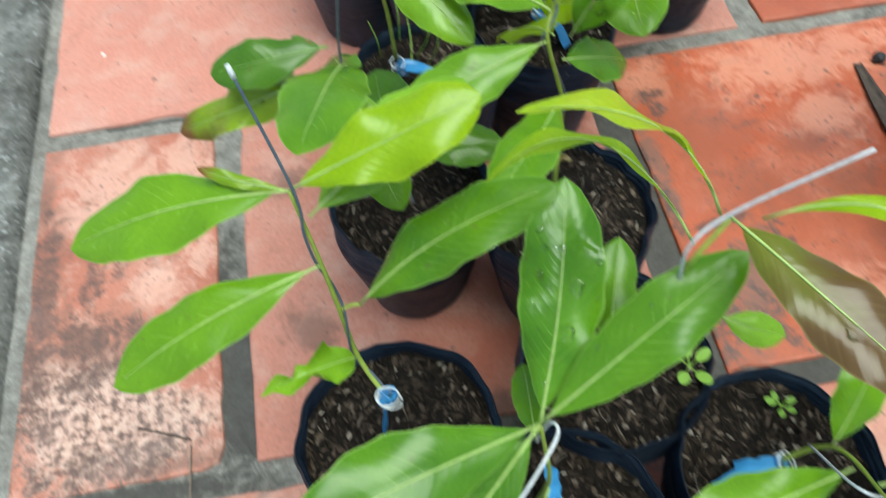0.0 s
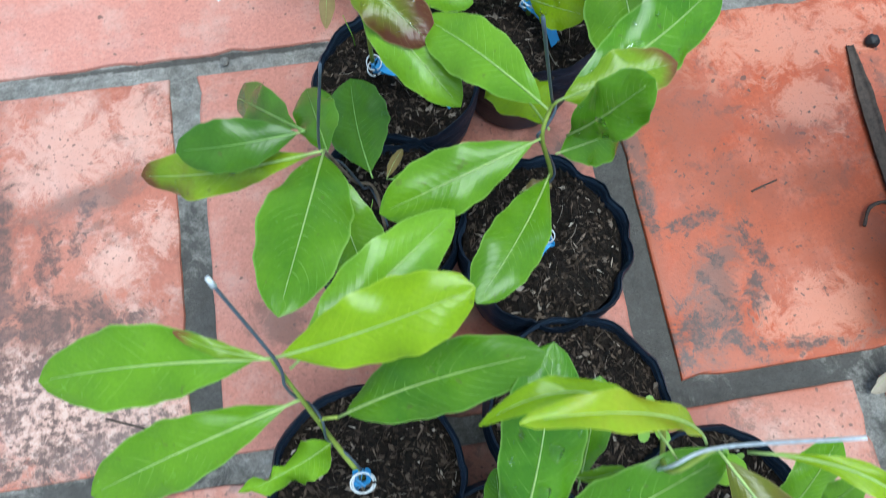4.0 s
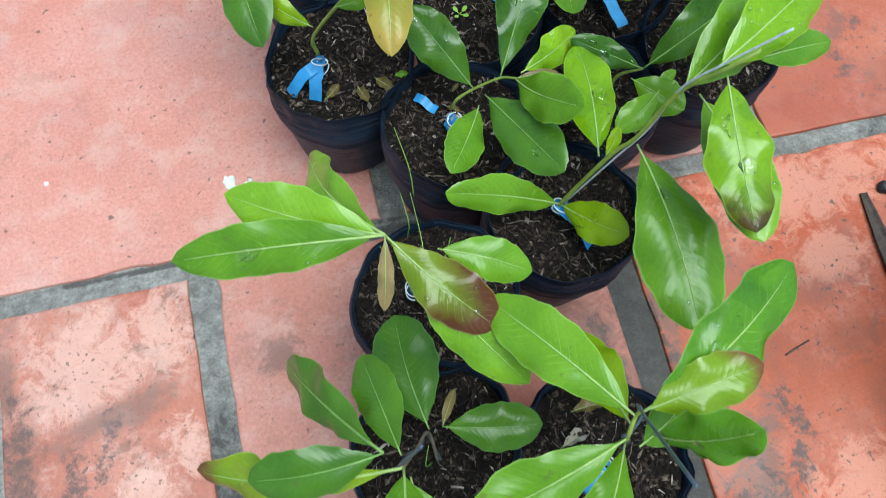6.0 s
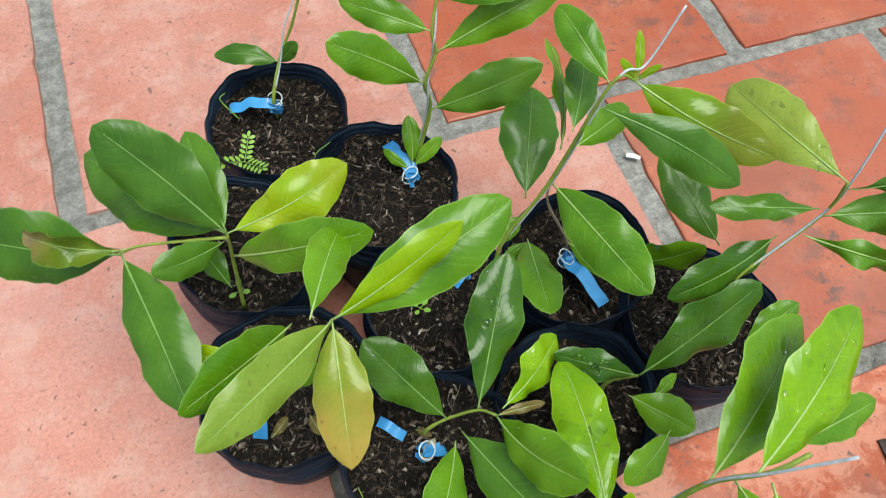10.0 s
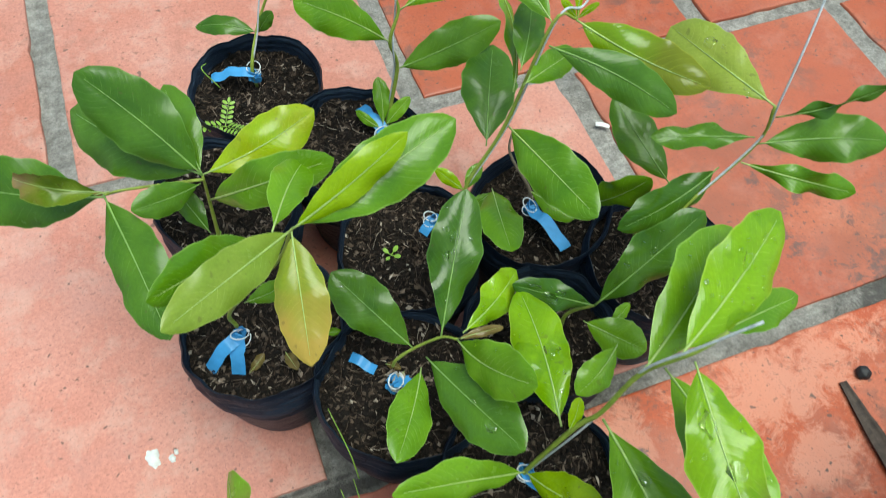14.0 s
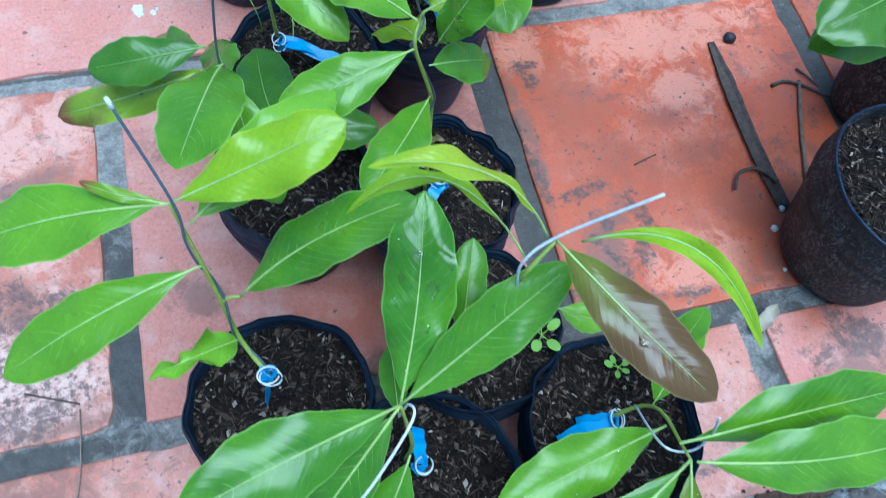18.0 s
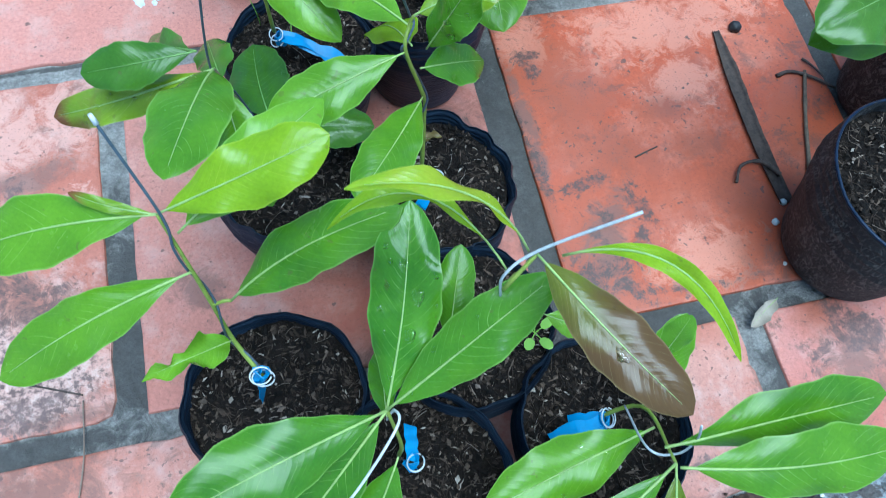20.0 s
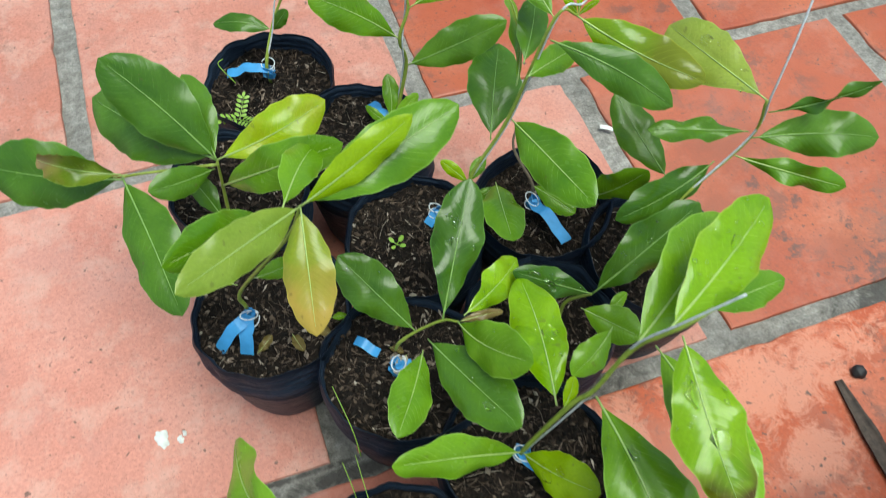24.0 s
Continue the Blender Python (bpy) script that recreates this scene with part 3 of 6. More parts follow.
def leaf(plant, base, tip, wide, kind="mid", roll=0.0, arch=0.1, fold=0.16, wavy=1.0, curl=0.0, drops=0, facing=0.0, turned=None, bow=(0, 0, 0), torn=0.0):
    """One leaf of a plant: a blade with side veins between base and tip, and its midrib."""
    global LEAF_COUNT
    LEAF_COUNT += 1
    rnd = random.Random(LEAF_COUNT * 7 + 3)
    base, tip = Vector(base), Vector(tip)
    along = tip - base
    size = along.length
    along.normalize()
    f = min(1.0, max(0.0, (facing - 0.06) / 0.45))
    up = Vector((-0.06 - 0.16 * f, -0.30 - 0.42 * f, 1.0 - 0.25 * f))
    if turned is not None:
        up = turned @ up
    side = along.cross(up).normalized()
    face = side.cross(along).normalized()
    turn = Matrix.Rotation(radians(roll + rnd.uniform(-9, 9)), 3, along)
    side, face = turn @ side, turn @ face
    bow = Vector(bow) if turned is None else turned @ Vector(bow)
    nu, nv = 26, 6
    fat = rnd.uniform(0.52, 0.60)
    ph1, ph2, ph3 = (rnd.uniform(0, 6.28) for _ in range(3))
    sway = rnd.uniform(-0.04, 0.04)
    blunt = rnd.uniform(0.56, 0.76)
    bm = bmesh.new()
    layer = bm.loops.layers.uv.new("blade")
    petiole = 0.055

    def spine(u):
        return base + along * size * u + face * (arch * size * (4 * u * (1 - u)) * 0.55 - arch * size * 0.25 * u * u * (1 - u)) + side * (sway * size * math.sin(math.pi * u)) + bow * (4 * u * (1 - u))

    rows = []
    for i in range(nu + 1):
        s = i / nu
        u = petiole + (1 - petiole) * s
        q = s ** (math.log(0.5) / math.log(fat))
        half = 0.44 * wide * size * (4 * q * (1 - q)) ** (0.82 if q < 0.5 else blunt) + 0.0004
        row = []
        for j in range(-nv, nv + 1):
            v = j / nv
            edge = 1 + 0.030 * math.sin(u * 38 + ph1 * (1 if j > 0 else 2)) * abs(v) ** 3 + 0.05 * noise.noise(Vector((u * 4.5, 0.6 * v + ph2, ph3))) * min(1.0, s * 6)
            lift = half * (fold * 1.9 * abs(v) - 0.42 * v * v)
            ripple = wavy * size * math.sin(math.pi * s) * (0.027 * abs(v) ** 1.5 * math.sin(u * 15 + ph1 + (2.1 if v > 0 else 0)) + 0.010 * abs(v) * math.sin(u * 6 + ph2 + (1.3 if v > 0 else 0)))
            if torn:
                edge *= max(0.12, 1 - torn * min(1.0, max(0.0, s - 0.38) * 4) * (0.5 + 0.9 * noise.noise(Vector((u * 9, 3.0 * (v > 0) + ph2, 1.7)))))
            p = spine(u) + side * (v * half * edge) + face * (lift + ripple - torn * 0.35 * size * max(0.0, s - 0.55) ** 2 * 4)
            if curl:
                p += face * (curl * half * v * v * 2.2) - side * (curl * half * v * abs(v) * 0.55)
            row.append(bm.verts.new(p))
        rows.append(row)
    coords = [[v.co.copy() for v in row] for row in rows]
    for i in range(nu):
        for j in range(2 * nv):
            f = bm.faces.new((rows[i][j], rows[i + 1][j], rows[i + 1][j + 1], rows[i][j + 1]))
            for loop, (a, b) in zip(f.loops, ((i, j), (i + 1, j), (i + 1, j + 1), (i, j + 1))):
                loop[layer].uv = (a / nu, b / (2 * nv))
    blade = part("leaf", bm, LEAVES[kind], plant, LEAF_WORDS.get(kind, ""))
    if drops:
        bm = bmesh.new()
        for _ in range(drops):
            i, j = rnd.randrange(3, nu - 3), rnd.randrange(1, 2 * nv)
            a, b, c = (coords[i][j], coords[i + 1][j], coords[i][j - 1])
            e1 = (b - a).normalized()
            nn = e1.cross(c - a).normalized()
            if nn.dot(face) < 0:
                nn = -nn
            e2 = nn.cross(e1)
            r = rnd.choice((0.0010, 0.0015, 0.0022, 0.0030, 0.0042, 0.0055)) * rnd.uniform(0.8, 1.2)
            if min(j, 2 * nv - j) < 4 or i < 6 or i > nu - 6:
                r = min(r, 0.0018)
            seed = Vector((rnd.uniform(0, 50), 0, 0))
            rings = []
            for f, h in ((1.0, -0.00025), (0.93, 0.10), (0.7, 0.24), (0.35, 0.31)):
                ring = []
                for k in range(14):
                    t = math.tau * k / 14
                    rr = r * f * (1 + 0.45 * noise.noise(Vector((math.cos(t), math.sin(t), 0)) * 1.3 + seed))
                    ring.append(bm.verts.new(a + e1 * (rr * 1.25 * math.cos(t)) + e2 * (rr * math.sin(t)) + nn * (h * min(r, 0.0032) if h > 0 else h)))
                rings.append(ring)
            for p, q in zip(rings, rings[1:]):
                for k in range(14):
                    bm.faces.new((p[k], p[(k + 1) % 14], q[(k + 1) % 14], q[k]))
            bm.faces.new(rings[-1])
            bm.faces.new(rings[0][::-1])
        wet = part("dew", bm, WATER, blade, "clear water drops on the leaf")
        wet.visible_shadow = False
        wet["kind"] = "stuff"
    ribs = [spine(k / 14) + face * 0.0004 for k in range(14)]
    part("midrib", tube(ribs, 0.0058 * size + 0.00015, 0.0010 * size, 6), MIDRIB_DARK if "dark" in kind else MIDRIB, blade)
    return blade


LEAF_WORDS = {"olive": "young leaf flushed olive-brown", "brown": "young leaf flushed dark bronze-brown", "lime": "bright lime-green young leaf", "redbrown": "shiny young leaf flushed red-brown", "yellow": "yellowing leaf with brown blotches", "bronze": "young leaf flushing to bronze",
              "bronzewet": "shiny wet leaf turning bronze", "gold": "glossy young leaf flushed golden olive", "bud": "small brown furled leaf", "curl": "curled leaf with dry brown edges", "pale": "pale green leaf", "tan": "small dry tan leaf"}


def bag_mesh(radius, height, soil_z, seed, squash, scallop=0.0, bulge=0.0):
    """A soft plastic grow bag: bulging wrinkled wall, ribbed crooked rim, inside face down to the soil."""
    bm = bmesh.new()
    n = 72
    off = Vector((seed * 3.7, seed * 1.3, 0))

    def ring(z, r, out=0.0, rimwave=0.0):
        row = []
        for k in range(n):
            a = math.tau * k / n
            c, s = math.cos(a), math.sin(a)
            f = z / height
            w = noise.noise(Vector((c * 2.2, s * 2.2, z * 22)) + off) * 0.045 + noise.noise(Vector((c * 6, s * 6, z * 40)) + off) * 0.018
            rr = r * (1 + w * (0.5 + 0.5 * f) + scallop * max(0.0, f - 0.35) * abs(math.sin(a * 5.5 + 0.6 * math.sin(a * 2)))) + out
            zz = z + rimwave * (0.006 * noise.noise(Vector((c * 2.5, s * 2.5, 3.1)) + off) + 0.002 * noise.noise(Vector((c * 9, s * 9, 1.1)) + off))
            row.append(bm.verts.new((rr * c * squash, rr * s / squash, zz)))
        return row

    rows = []
    for k in range(40):
        f = k / 39
        body = 0.74 + 0.25 * min(1, f * 1.35) + (0.02 + bulge) * math.sin(f * 3.1)
        rib = 0.0013 * math.sin(f * 92) if f > 0.6 else 0.0
        if f < 0.06:
            body *= 0.94 + f
        rows.append(ring(0.001 + height * f, radius * body, rib, max(0, (f - 0.6) / 0.4)))
    rows.append(ring(height + 0.0012, radius * 1.0 - 0.0012, 0, 1))
    low = soil_z / height - 0.05
    for k in range(12):
        f = 0.99 - (0.99 - low) * k / 11
        rows.append(ring(height * f, radius * 1.0 - 0.0032, 0.0007 * math.cos(k * 2.1), max(0, (f - 0.6) / 0.4)))
    for a, b in zip(rows, rows[1:]):
        for k in range(n):
            bm.faces.new((a[k], a[(k + 1) % n], b[(k + 1) % n], b[k]))
    bm.faces.new(rows[0][::-1])
    return bm


def soil_mesh(radius, z, seed, squash):
    bm = bmesh.new()
    off = Vector((seed * 2.1, 7.7, seed))
    rings = []
    for i in range(1, 23):
        r = radius * i / 22
        rings.append([bm.verts.new((r * math.cos(a) * squash, r * math.sin(a) / squash, z + 0.007 * noise.noise(Vector((r * math.cos(a), r * math.sin(a), 0)) * 38 + off) + 0.0045 * noise.noise(Vector((r * math.cos(a), r * math.sin(a), 0)) * 110 + off))) for a in (math.tau * k / 64 for k in range(64))])
    mid = bm.verts.new((0, 0, z))
    for k in range(64):
        bm.faces.new((mid, rings[0][k], rings[0][(k + 1) % 64]))
    for a, b in zip(rings, rings[1:]):
        for k in range(64):
            bm.faces.new((a[k], b[k], b[(k + 1) % 64], a[(k + 1) % 64]))
    return bm


def bits_mesh(radius, z, seed, count, squash):
    """Rice husks, wood chips, dark crumbs and root threads strewn over the soil."""
    rnd = random.Random(seed + 50)
    verts, faces = [], []
    off = Vector((seed * 2.1, 7.7, seed))

    def ground(x, y):
        p = Vector((x, y, 0))
        return z + 0.007 * noise.noise(p * 38 + off) + 0.0045 * noise.noise(p * 110 + off)

    for k in range(count):
        r, a = radius * math.sqrt(rnd.random()), rnd.uniform(0, math.tau)
        t = rnd.uniform(0, math.tau)
        x, y = r * math.cos(a) * squash, r * math.sin(a) / squash
        kind = rnd.random()
        n = len(verts)
        if kind < 0.14:
            long, thin = rnd.uniform(0.010, 0.034), rnd.uniform(0.00014, 0.00034)
            long = min(long, 1.5 * max(0.004, radius - r + 0.004))
            bend = rnd.uniform(-0.5, 0.5) * long
            line = []
            for q in range(6):
                f = q / 5 - 0.5
                px = x + math.cos(t) * long * f - math.sin(t) * bend * (0.25 - f * f) * 2
                py = y + math.sin(t) * long * f + math.cos(t) * bend * (0.25 - f * f) * 2
                line.append(Vector((px, py, ground(px, py) + 0.0012 + rnd.uniform(0, 0.0022))))
            s, h = Vector((-math.sin(t), math.cos(t), 0)) * thin, Vector((0, 0, thin * 1.7))
            for p in line:
                verts += [p - s, p + s, p + h]
            for q in range(0, 15, 3):
                for i in range(3):
                    faces.append((n + q + i, n + q + (i + 1) % 3, n + q + 3 + (i + 1) % 3, n + q + 3 + i))
            continue
        if kind < 0.72:
            long, wide, thick = rnd.uniform(0.0034, 0.0110), rnd.uniform(0.0004, 0.0010), rnd.uniform(0.0002, 0.0006)
            if rnd.random() < 0.14:
                long, wide = long * 1.5, wide * 1.6
        else:
            long = rnd.uniform(0.0016, 0.0052)
            wide, thick = long * rnd.uniform(0.5, 0.9), long * rnd.uniform(0.35, 0.6)
        c = Vector((x, y, ground(x, y) + rnd.uniform(0.0006, 0.0030)))
        d = Vector((math.cos(t), math.sin(t), rnd.uniform(-0.45, 0.45))) * long / 2
        s = Vector((-math.sin(t), math.cos(t), rnd.uniform(-0.5, 0.5))) * wide
        h = Vector((rnd.uniform(-0.3, 0.3), rnd.uniform(-0.3, 0.3), 1)) * thick
        j = rnd.uniform(-0.35, 0.35)
        verts += [c - d, c + d * j - s, c + d, c - d * j + s, c + h, c - h]
        for q in range(4):
            faces += [(n + q, n + (q + 1) % 4, n + 4), (n + (q + 1) % 4, n + q, n + 5)]
    data = bpy.data.meshes.new("straw_litter")
    data.from_pydata(verts, [], faces)
    data.materials.append(STRAW)
    return data


BAGS = 0


def grow_bag(plant, radius, height=0.152, soil_z=0.138, material=None, bits=2500, scallop=0.0, bulge=0.0):
    """The bag, the soil in it and the litter on the soil, as parts of the plant at its foot."""
    global BAGS
    BAGS += 1
    sq = 1 + 0.05 * math.sin(BAGS * 2.4)
    part("grow_bag", bag_mesh(radius, height, soil_z, BAGS, sq, scallop, bulge), material or BAG, plant, "black plastic nursery bag")
    if material is BAG_DIRTY:
        lip = [Vector(((radius + 0.0004) * math.cos(a) * sq, (radius + 0.0004) * math.sin(a) / sq, height + 0.001 + 0.0025 * noise.noise(Vector((math.cos(a) * 2, math.sin(a) * 2, BAGS))))) for a in (math.tau * k / 60 for k in range(61))]
        part("rim", tube(lip, 0.0017, 0.0017, 6), RIM, plant, "shiny blue-black rim of the bag")
    part("soil", soil_mesh(radius * 0.985, soil_z, BAGS, sq), SOIL, plant, "dark moist potting soil")
    litter = new("straw_litter", bits_mesh(radius * 0.955, soil_z, BAGS, bits, sq))
    litter.parent = plant
    tagged(litter, "rice husks and root threads on the soil", kind="stuff")


def sapling(x, y, radius, label, height=0.152, soil_z=0.138, material=None, turn=0.0, scallop=0.03, bulge=0.0, bits=2200):
    plant = new("potted_sapling")
    plant.matrix_basis = pose(x, y, 0, 0, 0, turn)
    tagged(plant, label, "potted plant", "saplings in nursery bags")
    grow_bag(plant, radius, height, soil_z, material, bits, scallop, bulge)
    return plant


def local(plant, points):
    back = plant.matrix_basis.inverted()
    return [back @ Vector(p) for p in points]


def stem(plant, points, r0=0.0019, r1=0.0011, bark=False):
    return part("stem", tube(smooth_line(local(plant, points)), r0, r1, 9, 0.18), BARK if bark else STEM, plant, "brown woody stem" if bark else "green stem")


def wire(plant, points, material, r=0.00085):
    return part("support_wire", tube(smooth_line(local(plant, points), 8), r, r, 8), material, plant, "thin metal training wire")


def grown(plant, base, tip, *rest, **more):
    b, t = local(plant, (base, tip))
    return leaf(plant, b, t, *rest, facing=base[1], turned=plant.matrix_basis.to_3x3().inverted(), **more)


def tape(plant, at, ends, rings=2):
    """Blue grafting tape wound round the stem's foot, with crumpled loose ends and wire rings."""
    at = local(plant, (at,))[0]
    rnd = random.Random(int(abs(at.x) * 90000) + int(abs(at.y) * 7000))
    turn = [at + Vector(((0.0036 + 0.0010 * math.sin(3 * a)) * math.cos(a), (0.0034 + 0.0009 * math.sin(2 * a + 1)) * math.sin(a), -0.004 + 0.0026 * math.sin(2 * a))) for a in (math.tau * i / 30 * 1.08 for i in range(31))]
    wrap = part("tape", ribbon(turn, 0.0125, (0.1, 0.05, 1), 0.0005), TAPE, plant, "blue plastic grafting tape", False)
    for end in ends:
        e = local(plant, (end,))[0]
        far = e - at
        d = far.normalized()
        side = Vector((-d.y, d.x, 0)).normalized()
        line = [at]
        loose = min(1.0, far.length / 0.045) ** 2
        for f in (0.2, 0.4, 0.6, 0.8):
            line.append(at + far * f + (side * rnd.uniform(-0.003, 0.003) + Vector((0, 0, 0.005 * math.sin(f * 3.14) + rnd.uniform(-0.002, 0.003)))) * loose)
        line += [e, e + d * 0.004 + Vector((0, 0, -0.002))]
        part("tape_end", ribbon(smooth_line(line, 4), rnd.uniform(0.0105, 0.0130), (side.x, side.y, rnd.uniform(-0.5, 0.7)), 0.0004), TAPE, wrap, "loose end of blue tape", False)
    for k in range(rings):
        c = at + Vector((0.001 * k, -0.001, 0.004 - 0.007 * k))
        tilt, lean = rnd.uniform(-0.6, 0.6), rnd.uniform(-0.5, 0.5)
        loop = [c + Vector((x, y, x * tilt + y * lean)) for x, y in ((0.0072 * math.cos(a), 0.0062 * math.sin(a) - 0.002) for a in (math.tau * i / 24 for i in range(24)))]
        part("ring", tube(loop, 0.0006, 0.0006, 6), WIRE_WHITE, wrap, "white wire ring")


def tape_strip(plant, a, b):
    """A cut piece of the blue tape lying on the soil."""
    a, b = local(plant, (a, b))
    d = (b - a).normalized()
    line = smooth_line([a, a.lerp(b, 0.35) + Vector((0, 0, 0.004)), a.lerp(b, 0.7) + Vector((0, 0, 0.001)), b + Vector((0, 0, 0.003))], 4)
    part("tape_strip", ribbon(line, 0.0085, (-d.y, d.x, 0.25), 0.0004), TAPE, plant, "cut piece of blue tape on the soil", False)


def weed(plant, at, size, sprigs=3, pinnate=True):
    """A small seedling on the soil: pinnate sprigs, or a rosette of single leaves."""
    at = local(plant, (at,))[0]
    rnd = random.Random(int(at.x * 9000) + 5)
    bm = bmesh.new()

    def blade(o, d, s, long, wide):
        up = Vector((0, 0, 0.12 * long))
        ring = [bm.verts.new(o + d * long * math.cos(t) + s * wide * math.sin(t) + up * abs(math.sin(t))) for t in (math.tau * q / 10 for q in range(10))]
        bm.faces.new(ring)

    turn0 = rnd.uniform(0, 6.28)
    for k in range(sprigs):
        a = turn0 + k * math.tau / sprigs + rnd.uniform(-0.35, 0.35)
        d = Vector((math.cos(a), math.sin(a), 0.45)).normalized()
        s = Vector((-math.sin(a), math.cos(a), 0))
        far = size * rnd.uniform(0.8, 1.1)
        if pinnate:
            for i in range(1, 6):
                for sgn in (-1, 1):
                    blade(at + d * far * i / 5 + s * sgn * far * 0.15, (s * sgn + d * 0.45).normalized(), d - s * sgn * 0.4, far * 0.13, far * 0.065)
            blade(at + d * far * 1.12, d, s, far * 0.12, far * 0.065)
        else:
            blade(at + d * far * 0.68, d, s, far * 0.34, far * 0.22)
        tube([at, at + d * far * 0.5, at + d * far], 0.0005, 0.0003, 5, 0, bm)
    part("seedling", bm, LEAVES["light"], plant, "tiny self-sown seedling with paired leaflets" if pinnate else "tiny self-sown seedling with rounded leaves", smooth=False)


# ---- ground, floor, ledge ----
def sheet(name, x0, x1, y0, y1, z, material, label):
    bm = bmesh.new()
    bm.faces.new([bm.verts.new(p) for p in ((x0, y0, z), (x1, y0, z), (x1, y1, z), (x0, y1, z))])
    return tagged(part(name, bm, material, None, smooth=False), label, kind="structure")


sheet("ground", -40, 40, -40, 40, -0.030, CONCRETE, "grey concrete yard under and around the terrace")
floor = new("floor")
tagged(floor, "terrace floor of terracotta tiles with wide grey cement joints", "floor", kind="structure")


def joints():
    bm = bmesh.new()
    nx, ny = 150, 130
    x0, x1, y0, y1 = -0.238, 2.6, -0.205, 2.4
    grid = []
    for j in range(ny + 1):
        row = []
        for i in range(nx + 1):
            fx, fy = (i / nx) ** 1.5, (j / ny) ** 1.4
            x, y = x0 + (x1 - x0) * fx, y0 + (y1 - y0) * fy
            z = -0.0045 + 0.0022 * noise.noise(Vector((x * 26, y * 26, 0.3))) + 0.0012 * noise.noise(Vector((x * 90, y * 90, 2.3)))
            row.append(bm.verts.new((x, y, z)))
        grid.append(row)
    for a, b in zip(grid, grid[1:]):
        for i in range(nx):
            bm.faces.new((a[i], a[i + 1], b[i + 1], b[i]))
    return bm


part("mortar_bed", joints(), GROUT, floor, "grey cement mortar with dark dirt")


def tile_mesh(w, h, seed):
    """A hand-made tile with softly broken edges, its top near z = 0."""
    bm = bmesh.new()
    off = Vector((seed * 1.9, seed * 0.7, 0))
    n = 20

    def ring(inset, z, rough):
        out = []
        for k in range(4 * n):
            sidek, f = divmod(k, n)
            f = f / n
            x, y = ((f, 0), (1, f), (1 - f, 1), (0, 1 - f))[sidek]
            px, py = (x - 0.5) * (w - 2 * inset), (y - 0.5) * (h - 2 * inset)
            q = Vector((px, py, 0)) * 30 + off
            chip = max(0.0, noise.noise(q * 1.4) - 0.30) * 0.012 * rough
            shift = rough * 0.0012 * noise.noise(q) + chip
            px -= shift * (2 * x - 1 if abs(2 * x - 1) > 0.99 else 0)
            py -= shift * (2 * y - 1 if abs(2 * y - 1) > 0.99 else 0)
            out.append(bm.verts.new((px, py, z)))
        return out

    rows = [ring(0, -0.022, 0.2), ring(0, -0.003, 1), ring(0.0009, -0.0008, 1), ring(0.0032, 0.0, 1), ring(0.02, 0.0003, 0)]
    for a, b in zip(rows, rows[1:]):
        for k in range(4 * n):
            bm.faces.new((a[k], a[(k + 1) % (4 * n)], b[(k + 1) % (4 * n)], b[k]))
    bm.faces.new(rows[-1])
    data = bpy.data.meshes.new("tile")
    bm.to_mesh(data)
    bm.free()
    return data


PITCH_X, PITCH_Y = 0.433, 0.424
ROW_START = {-1: 0.205, 0: 0.0, 1: 0.212, 2: 0.005, 3: 0.21, 4: 0.0}
tile_shapes = {}


def lay_tiles():
    rnd = random.Random(4)
    for row in range(-1, 5):
        y0 = PITCH_Y * row + (0.0 if row < 1 else 0.002)
        y1 = y0 + 0.402
        if row == -1:
            y0 = -0.198
            y1 = -0.026
        for col in range(-2, 5):
            x0 = ROW_START[row] + PITCH_X * col
            x1 = x0 + 0.404
            if x1 < -0.20:
                continue
            x0 = max(x0, -0.222)
            if row == 0 and col == 1:
                x0 += 0.008
            w, h = round(x1 - x0, 3), round(y1 - y0, 3)
            pick = rnd.randrange(3)
            if row == 0 and col == 1:
                clay = CLAY_ORANGE
            elif row == -1 and col > 0:
                clay = CLAY_FRONT
            elif row == -1 or (row == 0 and col < 0):
                clay = CLAY_WORN
            elif row == 1 and col < 0:
                clay = CLAY_PALE
            elif col >= 1 or row > 2:
                clay = CLAY_RED
            else:
                clay = CLAY_PINK
            key = (w, h, pick, clay.name)
            if key not in tile_shapes:
                tile_shapes[key] = tile_mesh(w, h, len(tile_shapes) + 1)
                tile_shapes[key].materials.append(clay)
            ob = new("tile", tile_shapes[key])
            ob.parent = floor
            ob.matrix_basis = pose((x0 + x1) / 2, (y0 + y1) / 2, rnd.uniform(-0.0012, 0.0008), rnd.uniform(-0.15, 0.15), rnd.uniform(-0.15, 0.15), rnd.uniform(-0.25, 0.25))


